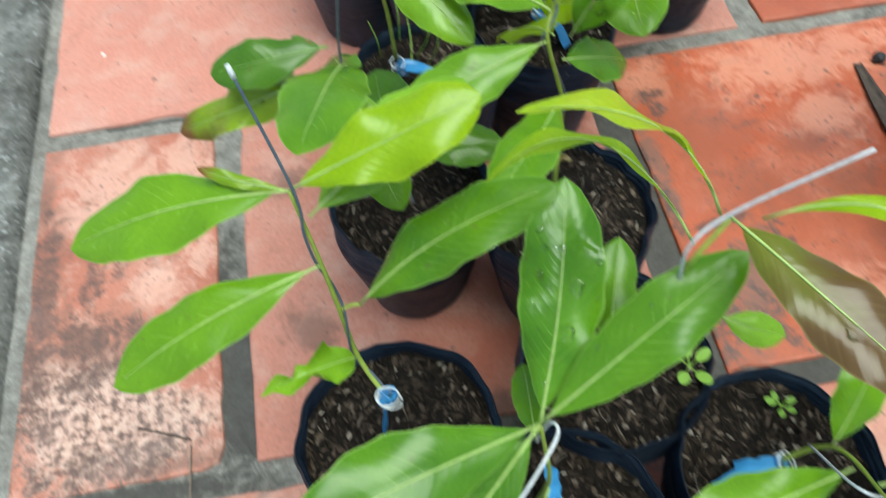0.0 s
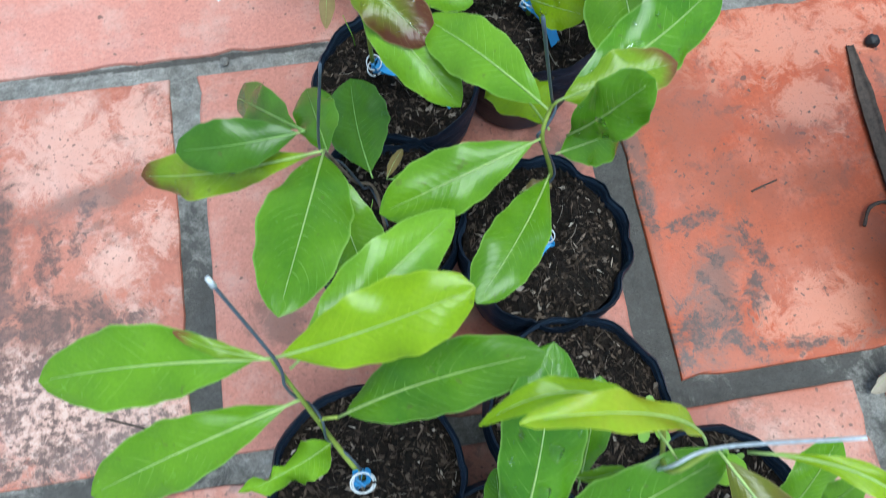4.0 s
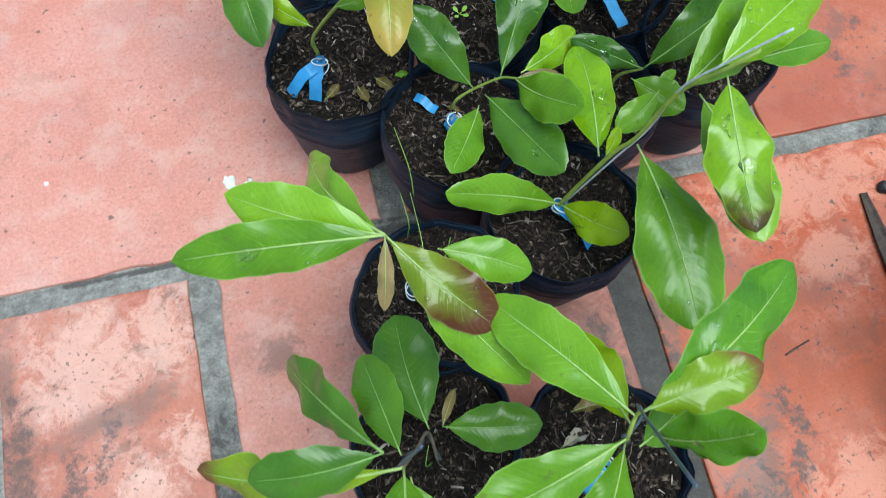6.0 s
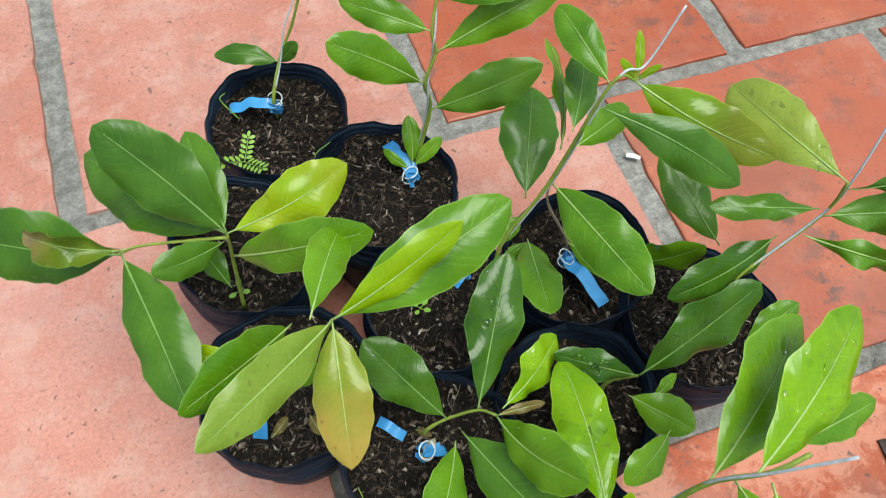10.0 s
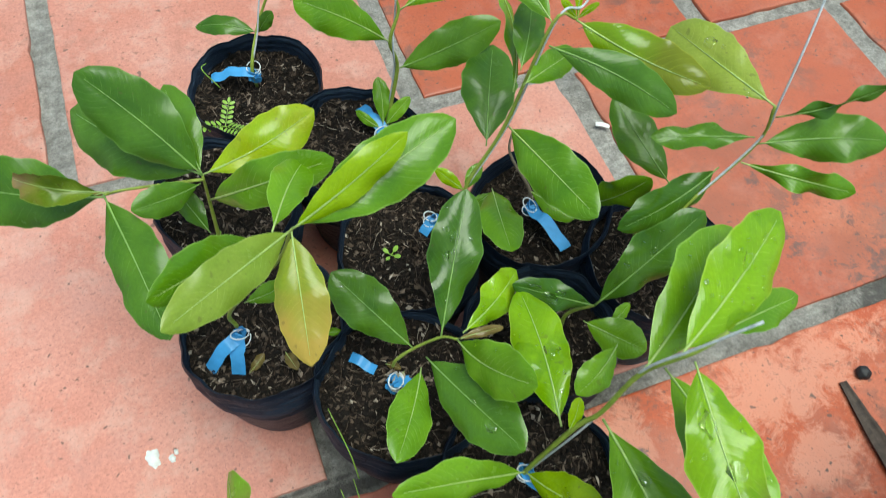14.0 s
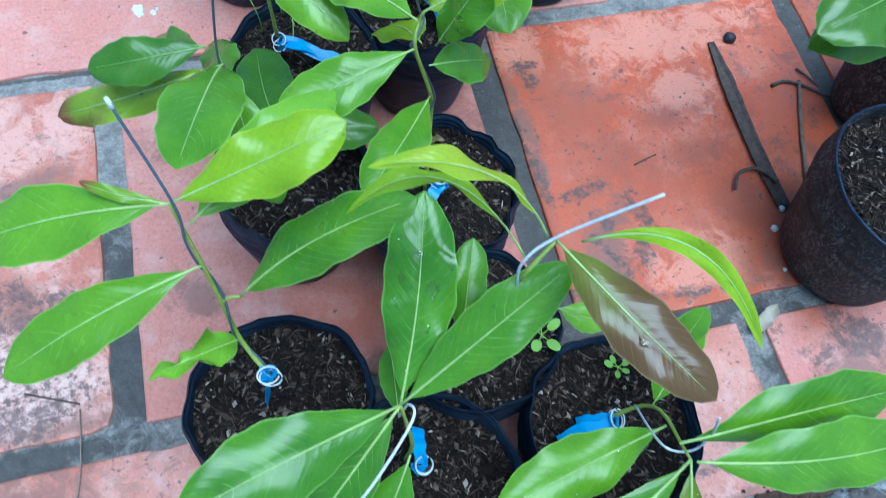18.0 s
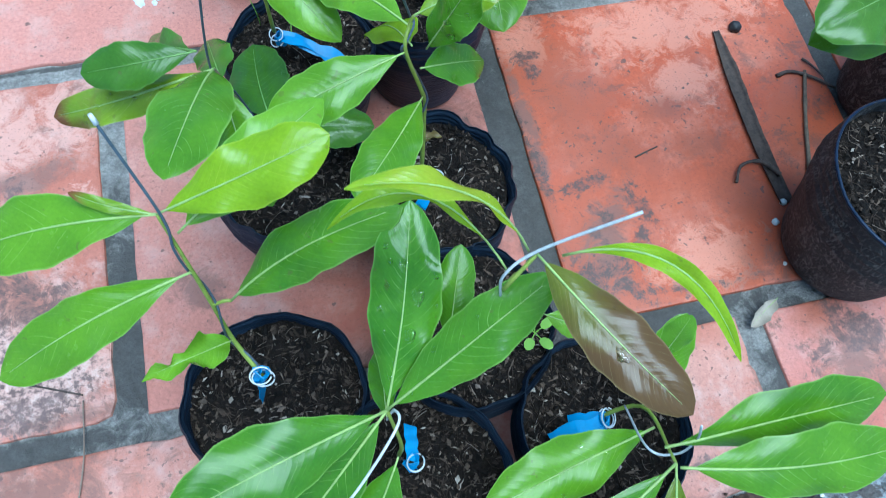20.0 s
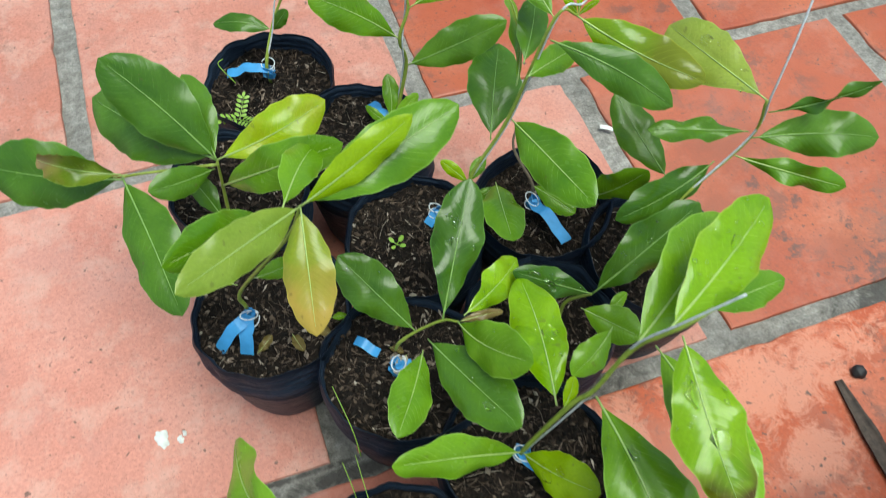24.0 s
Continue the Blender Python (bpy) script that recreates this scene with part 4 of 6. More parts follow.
def ledge(name, along, across, axis, seed, label, material):
    """Rough poured concrete with a ragged edge against the tiles."""
    bm = bmesh.new()
    n, k = 120, 26
    grid = []
    for i in range(n + 1):
        s = along[0] + (along[1] - along[0]) * i / n
        rag = 0.012 * noise.noise(Vector((s * 9, seed, 0))) + 0.006 * noise.noise(Vector((s * 34, seed, 4)))
        row = []
        for j in range(k + 1):
            f = j / k
            d = across[0] + rag * (1 - f) + (across[1] - across[0]) * f**1.6
            p = (s, d) if axis == "x" else (d, s)
            z = 0.004 * min(1, f * 14) + 0.005 * noise.noise(Vector((p[0] * 14, p[1] * 14, seed))) + 0.0022 * noise.noise(Vector((p[0] * 60, p[1] * 60, seed)))
            row.append(bm.verts.new((*p, z if j else -0.022)))
        grid.append(row)
    for a, b in zip(grid, grid[1:]):
        for j in range(k):
            bm.faces.new((a[j], a[j + 1], b[j + 1], b[j]))
    bmesh.ops.recalc_face_normals(bm, faces=bm.faces)
    return tagged(part(name, bm, material, None), label, kind="structure")


ledge("pavement", (-0.9, 3.0), (-0.208, -1.6), "x", 2.0, "rough weathered concrete strip along the tile edge", CONCRETE)
ledge("pavement", (-0.212, 3.0), (-0.240, -1.4), "y", 6.0, "rough dirty grey concrete strip beside the tiles", CONCRETE_DARK)

# ---- the saplings ----

sapling_a = sapling(0.1359, -0.0438, 0.0696, "sapling with bright lime and green leaves on a wired leaning stem", soil_z=0.132, turn=0, bits=2200)
stem(sapling_a, [(0.1366, -0.0450, 0.2156), (0.1223, -0.0199, 0.2351), (0.1191, -0.0099, 0.2836), (0.1165, -0.0017, 0.3232), (0.1110, 0.0126, 0.3750)])
stem(sapling_a, [(0.1191, -0.0099, 0.2836), (0.1268, -0.0103, 0.2878), (0.1318, -0.0106, 0.2872)], 0.0013, 0.0010)
wire(sapling_a, [(0.1394, -0.0450, 0.2156), (0.1297, -0.0297, 0.2254), (0.1196, -0.0195, 0.2351), (0.1201, -0.0177, 0.2593), (0.1218, -0.0107, 0.2836), (0.1188, -0.0031, 0.3034), (0.1140, -0.0005, 0.3232), (0.1124, 0.0030, 0.3491), (0.1133, 0.0111, 0.3750), (0.1001, 0.0358, 0.4371)], WIRE_DARK)
part("wire_cap", tube(local(sapling_a, [(0.1008, 0.0345, 0.4338), (0.1001, 0.0358, 0.4371), (0.0996, 0.0367, 0.4394)]), 0.0015, 0.0011, 8), WIRE_WHITE, sapling_a, "white tip of the training wire")
grown(sapling_a, (0.1110, 0.0126, 0.3750), (-0.0130, 0.0266, 0.3374), 0.35, "mid", 0, 0.12)
grown(sapling_a, (0.1165, -0.0017, 0.3232), (-0.0118, -0.0305, 0.2785), 0.314, "mid", 0, 0.15)
grown(sapling_a, (0.1110, 0.0126, 0.3750), (0.2088, 0.0235, 0.4099), 0.404, "lime", 0, 0.1, wavy=1.6)
grown(sapling_a, (0.1318, -0.0106, 0.2872), (0.2427, -0.0034, 0.3648), 0.316, "mid", 0, 0.15)
grown(sapling_a, (0.1223, -0.0199, 0.2351), (0.0708, -0.0424, 0.2640), 0.62, "light", 0, 0.25, curl=0.3, wavy=4, torn=0.8)
grown(sapling_a, (0.1110, 0.0126, 0.3750), (0.0680, 0.0314, 0.3806), 0.16, "bronze", 0, 0.1)
grown(sapling_a, (0.1164, 0.0102, 0.3529), (0.2108, 0.0774, 0.3631), 0.36, "light", 0, 0.12)
tape(sapling_a, (0.1366, -0.0450, 0.2276), [(0.1282, -0.0419, 0.1520)])

sapling_b = sapling(0.2377, -0.1303, 0.0688, "sapling with long dark green leaves and a bent white wire", soil_z=0.126, turn=47, bits=2200)
stem(sapling_b, [(0.2227, -0.1080, 0.1380), (0.2215, -0.1141, 0.2340), (0.2139, -0.1027, 0.3024)])
wire(sapling_b, [(0.2139, -0.1027, 0.2724), (0.2179, -0.1047, 0.3084), (0.2170, -0.1165, 0.3197), (0.1889, -0.1435, 0.3032), (0.1637, -0.1592, 0.2800)], WIRE_WHITE)
grown(sapling_b, (0.2139, -0.1027, 0.3024), (0.0853, -0.1393, 0.3159), 0.4, "deep", 0, 0.1)
grown(sapling_b, (0.2139, -0.1027, 0.3024), (0.2482, 0.0010, 0.3631), 0.388, "wet", 0, 0.08, drops=16, wavy=1.7)
grown(sapling_b, (0.2139, -0.1027, 0.3024), (0.3145, -0.0645, 0.3761), 0.308, "deep", 0, 0.1, drops=4)
grown(sapling_b, (0.2139, -0.1027, 0.3024), (0.1161, -0.1781, 0.2270), 0.36, "deep", 0, 0.1)
grown(sapling_b, (0.2172, -0.1240, 0.2545), (0.1689, -0.1842, 0.1788), 0.36, "deep", 0, 0.1)
grown(sapling_b, (0.2139, -0.1027, 0.2724), (0.2190, -0.0529, 0.2585), 0.4, "mid", 0, 0.1)
tape(sapling_b, (0.2303, -0.1180, 0.1634), [(0.2340, -0.0945, 0.1600)])

sapling_c = sapling(0.3881, -0.1212, 0.0705, "low sapling with pale green leaves and one bronze leaf", soil_z=0.134, turn=94, bits=2200)
stem(sapling_c, [(0.3740, -0.1157, 0.1380), (0.4044, -0.1199, 0.1958), (0.3926, -0.1672, 0.2556)])
wire(sapling_c, [(0.3921, -0.1166, 0.1954), (0.3770, -0.1546, 0.2576), (0.4007, -0.1610, 0.2437), (0.4072, -0.1565, 0.2657), (0.3883, -0.1537, 0.3221)], WIRE)
grown(sapling_c, (0.4044, -0.1199, 0.1958), (0.4402, -0.0694, 0.2463), 0.44, "mid", 0, 0.1)
grown(sapling_c, (0.3850, -0.1565, 0.2647), (0.5482, -0.1556, 0.2630), 0.3, "mid", 25, 0.08)
grown(sapling_c, (0.3814, -0.1715, 0.2879), (0.5405, -0.1892, 0.2773), 0.31, "mid", 0, 0.1)
grown(sapling_c, (0.3997, -0.1388, 0.2197), (0.2665, -0.1682, 0.2200), 0.36, "mid", 0, 0.1, drops=4)
grown(sapling_c, (0.3926, -0.1672, 0.2556), (0.2617, -0.2532, 0.1943), 0.34, "mid", 0, 0.08, drops=8)
grown(sapling_c, (0.3926, -0.1672, 0.2556), (0.3572, -0.2833, 0.1857), 0.34, "olive", 0, 0.08, drops=3)
tape(sapling_c, (0.3849, -0.1190, 0.1600), [(0.3470, -0.1234, 0.1460), (0.3644, -0.1137, 0.1460)])

sapling_d = sapling(0.3015, -0.0193, 0.0705, "arching sapling with narrow lime leaves and a bronze leaf", turn=141, bits=2200)
stem(sapling_d, [(0.3147, -0.0160, 0.1380), (0.3115, -0.0349, 0.2976), (0.2842, -0.0668, 0.3764), (0.2993, -0.0608, 0.4040)])
wire(sapling_d, [(0.2840, -0.0665, 0.3654), (0.2824, -0.0651, 0.3934), (0.2993, -0.0608, 0.4080), (0.3407, -0.0658, 0.4463)], WIRE)
grown(sapling_d, (0.2859, -0.0631, 0.3894), (0.1983, -0.0367, 0.4248), 0.15, "lime", 35, 0.12, fold=0.35, bow=(0, 0.014, 0.022))
grown(sapling_d, (0.2951, -0.0584, 0.4043), (0.2080, -0.0410, 0.4705), 0.14, "yellowgreen", 35, 0.12, fold=0.35, bow=(0.004, 0.006, 0.012))
grown(sapling_d, (0.2993, -0.0608, 0.4040), (0.3542, -0.1534, 0.3938), 0.342, "brown", 0, 0.14, drops=2)
grown(sapling_d, (0.3117, -0.0645, 0.4048), (0.3899, -0.1328, 0.3895), 0.115, "lime", 25, 0.1, fold=0.35, bow=(0.005, 0.012, 0.022))
grown(sapling_d, (0.3207, -0.0652, 0.3067), (0.3551, -0.0783, 0.2965), 0.55, "light", 0, 0.1)
grown(sapling_d, (0.2590, -0.0716, 0.2922), (0.2786, -0.0148, 0.3204), 0.42, "mid", 0, 0.1)
grown(sapling_d, (0.2541, -0.0640, 0.3056), (0.2803, -0.0642, 0.3215), 0.3, "light", 0, 0.3)
grown(sapling_d, (0.3917, -0.1038, 0.2924), (0.4057, -0.0893, 0.3235), 0.55, "mid", 0, 0.1)

sapling_f = sapling(0.3025, 0.1171, 0.0688, "upright sapling with glossy fresh green leaves in a crumpled black bag", turn=188, scallop=0.13, bits=2200)
stem(sapling_f, [(0.2893, 0.1173, 0.1380), (0.2893, 0.1258, 0.2464), (0.2873, 0.1258, 0.2764), (0.2724, 0.1251, 0.3328), (0.2763, 0.1344, 0.3477), (0.2792, 0.1356, 0.3552)])
wire(sapling_f, [(0.2921, 0.1173, 0.1380), (0.2895, 0.1244, 0.1922), (0.2866, 0.1262, 0.2464), (0.2877, 0.1231, 0.2614), (0.2900, 0.1250, 0.2764), (0.2808, 0.1281, 0.3046), (0.2698, 0.1263, 0.3328), (0.2730, 0.1273, 0.3402), (0.2787, 0.1329, 0.3477), (0.2794, 0.1373, 0.3515), (0.2770, 0.1374, 0.3552), (0.2399, 0.0971, 0.4997)], WIRE_DARK)
grown(sapling_f, (0.2763, 0.1344, 0.3477), (0.2184, 0.2276, 0.3143), 0.374, "light", 0, 0.1)
grown(sapling_f, (0.2792, 0.1356, 0.3552), (0.3881, 0.1947, 0.3659), 0.387, "wet", 15, 0.1, drops=8, wavy=1.7)
grown(sapling_f, (0.2792, 0.1356, 0.3552), (0.3482, 0.1438, 0.3670), 0.485, "bronze", 0, 0.14, wavy=2)
grown(sapling_f, (0.2812, 0.1191, 0.3203), (0.3387, 0.1459, 0.2803), 0.48, "mid", 0, 0.1)
grown(sapling_f, (0.2866, 0.1237, 0.3348), (0.3109, 0.1096, 0.4173), 0.42, "wet", 0, 0.1, drops=9, wavy=1.7)
grown(sapling_f, (0.2724, 0.1251, 0.3328), (0.1720, 0.1004, 0.3115), 0.414, "mid", 0, 0.1)
grown(sapling_f, (0.2873, 0.1258, 0.2764), (0.2219, 0.0420, 0.2916), 0.393, "mid", 0, 0.12)
grown(sapling_f, (0.2778, 0.1298, 0.3317), (0.2687, 0.2079, 0.2592), 0.42, "lime", 0, 0.1)
tape(sapling_f, (0.3018, 0.1135, 0.1600), [(0.2868, 0.1007, 0.1460)])

sapling_g = sapling(0.1760, 0.1590, 0.0680, "sapling with a whorl of dark green leaves in black bag", turn=235, scallop=0.06, bits=2200)
stem(sapling_g, [(0.1760, 0.1507, 0.1380), (0.1713, 0.1706, 0.1796), (0.1581, 0.1560, 0.2338), (0.1455, 0.1396, 0.3247)], 0.0015, 0.0010, bark=True)
wire(sapling_g, [(0.1788, 0.1507, 0.1380), (0.1738, 0.1634, 0.1588), (0.1685, 0.1710, 0.1796), (0.1641, 0.1606, 0.2067), (0.1608, 0.1553, 0.2338), (0.1528, 0.1505, 0.2793), (0.1430, 0.1408, 0.3247), (0.1542, 0.1397, 0.4186)], WIRE_DARK)
grown(sapling_g, (0.1363, 0.1492, 0.3331), (0.0818, 0.2367, 0.2292), 0.242, "dark", 0, 0.1)
grown(sapling_g, (0.1363, 0.1492, 0.3331), (0.0594, 0.1530, 0.3221), 0.451, "dark", 0, 0.14)
grown(sapling_g, (0.1455, 0.1396, 0.3247), (0.0157, 0.1747, 0.2497), 0.215, "bronze", 0, 0.12, drops=8, wavy=2)
grown(sapling_g, (0.1455, 0.1396, 0.3247), (0.1169, 0.0311, 0.3782), 0.43, "mid", 0, 0.18)
grown(sapling_g, (0.1484, 0.1341, 0.3151), (0.1653, 0.0577, 0.2734), 0.47, "mid", 0, 0.1)
grown(sapling_g, (0.1461, 0.1487, 0.2960), (0.1340, 0.2245, 0.2504), 0.379, "dark", 0, 0.06)
grown(sapling_g, (0.1713, 0.1706, 0.1996), (0.1652, 0.2640, 0.1886), 0.62, "dark", 0, 0)
grown(sapling_g, (0.1817, 0.1709, 0.1941), (0.2548, 0.1553, 0.1970), 0.552, "dark", 0, 0.12)
grown(sapling_g, (0.1817, 0.1709, 0.1941), (0.1978, 0.1967, 0.1877), 0.26, "bud", 0, 0.1)

sapling_h = sapling(0.2053, 0.2832, 0.0695, "sapling with long light green leaves and a brown young leaf", turn=282)
stem(sapling_h, [(0.1856, 0.2833, 0.1789), (0.1810, 0.2818, 0.2506), (0.1643, 0.2742, 0.3374)])
grown(sapling_h, (0.1643, 0.2742, 0.3374), (0.0295, 0.2994, 0.3041), 0.278, "mid", 0, 0.12, drops=9)
grown(sapling_h, (0.1643, 0.2742, 0.3374), (0.0719, 0.3284, 0.3254), 0.4, "light", 0, 0.06)
grown(sapling_h, (0.1643, 0.2742, 0.3374), (0.1276, 0.3894, 0.2427), 0.226, "light", 0, 0.12)
grown(sapling_h, (0.1643, 0.2742, 0.3374), (0.2202, 0.2081, 0.3149), 0.463, "redbrown", 0, 0.12, drops=5, wavy=1.8)
grown(sapling_h, (0.1723, 0.2662, 0.3224), (0.2347, 0.1733, 0.2914), 0.369, "light", 0, 0.15)
grown(sapling_h, (0.1959, 0.2659, 0.3169), (0.2540, 0.2414, 0.3035), 0.49, "light", 0, 0.12)
grown(sapling_h, (0.1643, 0.2742, 0.3374), (0.1551, 0.2382, 0.2995), 0.22, "tan", 0, 0.15)
tape(sapling_h, (0.1896, 0.2893, 0.1639), [(0.2451, 0.2549, 0.1460), (0.2462, 0.2604, 0.1460)])

sapling_i = sapling(0.3360, 0.3350, 0.0690, "leaning wired sapling with shiny wet lime leaves", turn=329)
stem(sapling_i, [(0.3347, 0.3370, 0.1380), (0.3301, 0.3365, 0.1634), (0.3559, 0.3380, 0.2419), (0.3679, 0.3354, 0.2700), (0.3834, 0.3376, 0.3235), (0.4018, 0.3295, 0.3602), (0.4189, 0.3300, 0.3745)], 0.0021, 0.0014)
wire(sapling_i, [(0.3331, 0.3365, 0.1634), (0.3589, 0.3350, 0.2419), (0.3787, 0.3393, 0.2738), (0.3834, 0.3376, 0.3295), (0.3974, 0.3285, 0.3699), (0.4181, 0.3198, 0.4098)], WIRE)
grown(sapling_i, (0.3301, 0.3365, 0.1634), (0.2246, 0.3427, 0.2238), 0.305, "light", 0, 0.1)
grown(sapling_i, (0.3301, 0.3365, 0.1634), (0.3602, 0.2790, 0.2136), 0.468, "lime", 0, 0.1, drops=4)
grown(sapling_i, (0.3699, 0.3324, 0.2640), (0.3681, 0.1848, 0.2600), 0.461, "mid", 0, 0.1, drops=8)
grown(sapling_i, (0.4026, 0.3373, 0.3159), (0.3999, 0.2210, 0.3255), 0.395, "light", 0, 0.1, drops=8)
grown(sapling_i, (0.4005, 0.3250, 0.3582), (0.3906, 0.2250, 0.3372), 0.447, "bronzewet", 0, 0.12, drops=11, wavy=1.7)
grown(sapling_i, (0.3931, 0.3305, 0.3590), (0.5019, 0.3938, 0.3620), 0.40, "limewet", 0, 0.1, drops=22, wavy=0.7)
grown(sapling_i, (0.3834, 0.3376, 0.3235), (0.4905, 0.4086, 0.3270), 0.44, "light", 0, 0.1, drops=12, wavy=0.9)
grown(sapling_i, (0.4298, 0.3392, 0.3474), (0.4941, 0.3457, 0.3400), 0.4, "mid", 0, 0.1)
grown(sapling_i, (0.3519, 0.3380, 0.2419), (0.3632, 0.3523, 0.2599), 0.42, "lime", 0, 0.1)
grown(sapling_i, (0.3523, 0.3451, 0.2278), (0.3740, 0.4636, 0.2083), 0.38, "limewet", 0, 0.1, drops=16, wavy=1.7)
tape(sapling_i, (0.3318, 0.3381, 0.1580), [(0.3495, 0.3031, 0.1460)])

sapling_j = sapling(0.1706, 0.5322, 0.0690, "sapling with a whorl of pale leaves and one yellow leaf", turn=16, scallop=0.05)
stem(sapling_j, [(0.1514, 0.5243, 0.1749), (0.1520, 0.5227, 0.2072), (0.1966, 0.4920, 0.3118), (0.2105, 0.4860, 0.3546)])
grown(sapling_j, (0.2105, 0.4860, 0.3546), (0.1982, 0.4112, 0.3184), 0.44, "yellow", 0, 0.06)
grown(sapling_j, (0.2105, 0.4860, 0.3546), (0.1298, 0.4272, 0.3870), 0.313, "pale", 0, 0.1)
grown(sapling_j, (0.1879, 0.4998, 0.3341), (0.1248, 0.4496, 0.3823), 0.367, "mid", 0, 0.1)
grown(sapling_j, (0.2105, 0.4860, 0.3546), (0.3279, 0.5149, 0.3811), 0.383, "mid", 0, 0.1)
grown(sapling_j, (0.2105, 0.4860, 0.3546), (0.2905, 0.4999, 0.4003), 0.276, "lime", 20, 0.08)
grown(sapling_j, (0.1990, 0.4949, 0.3438), (0.2363, 0.5685, 0.3090), 0.359, "mid", 0, 0.12)
grown(sapling_j, (0.1684, 0.4816, 0.2905), (0.1995, 0.4830, 0.2967), 0.5, "mid", 0, 0.1)
grown(sapling_j, (0.1514, 0.5243, 0.2149), (0.1103, 0.5556, 0.2280), 0.4, "lime", 0, 0.1)
tape(sapling_j, (0.1505, 0.5220, 0.1650), [(0.1221, 0.5100, 0.1460), (0.1416, 0.5006, 0.1460)])

sapling_p = sapling(0.2660, 0.4405, 0.0700, "low sapling with wet dark green leaves in a black bag", turn=63)
stem(sapling_p, [(0.2624, 0.4558, 0.1551), (0.2664, 0.4558, 0.1671), (0.2805, 0.4548, 0.1812), (0.3007, 0.4484, 0.2018), (0.3095, 0.4370, 0.2160)], 0.0015, 0.0010)
grown(sapling_p, (0.2805, 0.4548, 0.1812), (0.2340, 0.5185, 0.2279), 0.506, "wetdark", 0, 0.1, drops=4, wavy=1.7)
grown(sapling_p, (0.3007, 0.4484, 0.2018), (0.3555, 0.5409, 0.2542), 0.4, "wetdark", 0, 0.06, drops=11, wavy=1.7)
grown(sapling_p, (0.2801, 0.4363, 0.1828), (0.2358, 0.3660, 0.2071), 0.439, "mid", 0, 0.1)
grown(sapling_p, (0.2854, 0.4388, 0.1952), (0.3214, 0.3382, 0.2282), 0.476, "dark", 0, 0.1, drops=3)
grown(sapling_p, (0.3095, 0.4370, 0.2160), (0.3337, 0.3639, 0.2800), 0.44, "mid", 0, 0.12, drops=3)
grown(sapling_p, (0.3147, 0.4399, 0.2181), (0.3825, 0.4858, 0.1980), 0.396, "limewet", 0, 0.1, drops=14, wavy=1.7)
grown(sapling_p, (0.3095, 0.4370, 0.2160), (0.3464, 0.4340, 0.2173), 0.22, "bud", 0, 0.1)
tape(sapling_p, (0.2585, 0.4444, 0.1500), [(0.2735, 0.4420, 0.1440)])
tape_strip(sapling_p, (0.2330, 0.4800, 0.1440), (0.2490, 0.4610, 0.1420))

sapling_k = sapling(0.1690, 0.6700, 0.0681, "bushy dark green sapling with a curled dry leaf", turn=110)
stem(sapling_k, [(0.1536, 0.6126, 0.1380), (0.1588, 0.6180, 0.2132), (0.1622, 0.6150, 0.2634)])
stem(sapling_k, [(0.1622, 0.6150, 0.2574), (0.1023, 0.6354, 0.2437), (0.0864, 0.6279, 0.2540)], 0.0013, 0.0010)
grown(sapling_k, (0.1622, 0.6150, 0.2634), (0.0990, 0.6818, 0.3314), 0.52, "dark", 0, 0.08)
grown(sapling_k, (0.1622, 0.6150, 0.2634), (0.0716, 0.7273, 0.2488), 0.44, "dark", 0, 0.1)
grown(sapling_k, (0.1622, 0.6150, 0.2634), (0.1519, 0.7048, 0.2753), 0.4, "dark", 0, 0.1)
grown(sapling_k, (0.1622, 0.6150, 0.2634), (0.2597, 0.6367, 0.2797), 0.463, "yellowgreen", 0, 0.12, wavy=2.2)
grown(sapling_k, (0.1611, 0.6158, 0.2280), (0.2541, 0.5486, 0.3284), 0.265, "mid", 0, 0.12)
grown(sapling_k, (0.1518, 0.6060, 0.1962), (0.1331, 0.6468, 0.2142), 0.5, "dark", 0, 0.1)
grown(sapling_k, (0.0864, 0.6279, 0.2540), (0.1071, 0.5032, 0.2277), 0.409, "dark", 0, 0.1)
grown(sapling_k, (0.0864, 0.6279, 0.2510), (-0.0270, 0.6908, 0.2364), 0.5, "dark", 0, 0.06)
grown(sapling_k, (0.0864, 0.6279, 0.2580), (0.0248, 0.6554, 0.2690), 0.58, "curl", 0, 0.25, curl=0.45, wavy=5, torn=0.4)
grown(sapling_k, (0.1582, 0.6150, 0.2534), (0.1060, 0.5963, 0.2678), 0.5, "dark", 0, 0.1)
grown(sapling_k, (0.0904, 0.6299, 0.2540), (0.0379, 0.6493, 0.2290), 0.22, "bud", 0, 0.1)

sapling_l = sapling(0.2290, 0.7989, 0.0696, "thin tall sapling with few leaves, stem tied in blue tape", soil_z=0.130, turn=157)
stem(sapling_l, [(0.2314, 0.8129, 0.1327), (0.2314, 0.8129, 0.1627), (0.2483, 0.8346, 0.1942), (0.2662, 0.8414, 0.2294), (0.2863, 0.8494, 0.2874), (0.2987, 0.8534, 0.3289)])
wire(sapling_l, [(0.2314, 0.8129, 0.1627), (0.2448, 0.8260, 0.1907), (0.2558, 0.8381, 0.2246), (0.2729, 0.8485, 0.2593), (0.2623, 0.8586, 0.2977), (0.2597, 0.8636, 0.3236)], WIRE)
grown(sapling_l, (0.2463, 0.8346, 0.1842), (0.1883, 0.8627, 0.1837), 0.36, "dark", 20, 0.25)
grown(sapling_l, (0.2463, 0.8346, 0.1842), (0.2642, 0.8307, 0.2109), 0.5, "dark", 0, 0.1)
grown(sapling_l, (0.2824, 0.8420, 0.2820), (0.1991, 0.9020, 0.2927), 0.42, "mid", 0, 0.1)
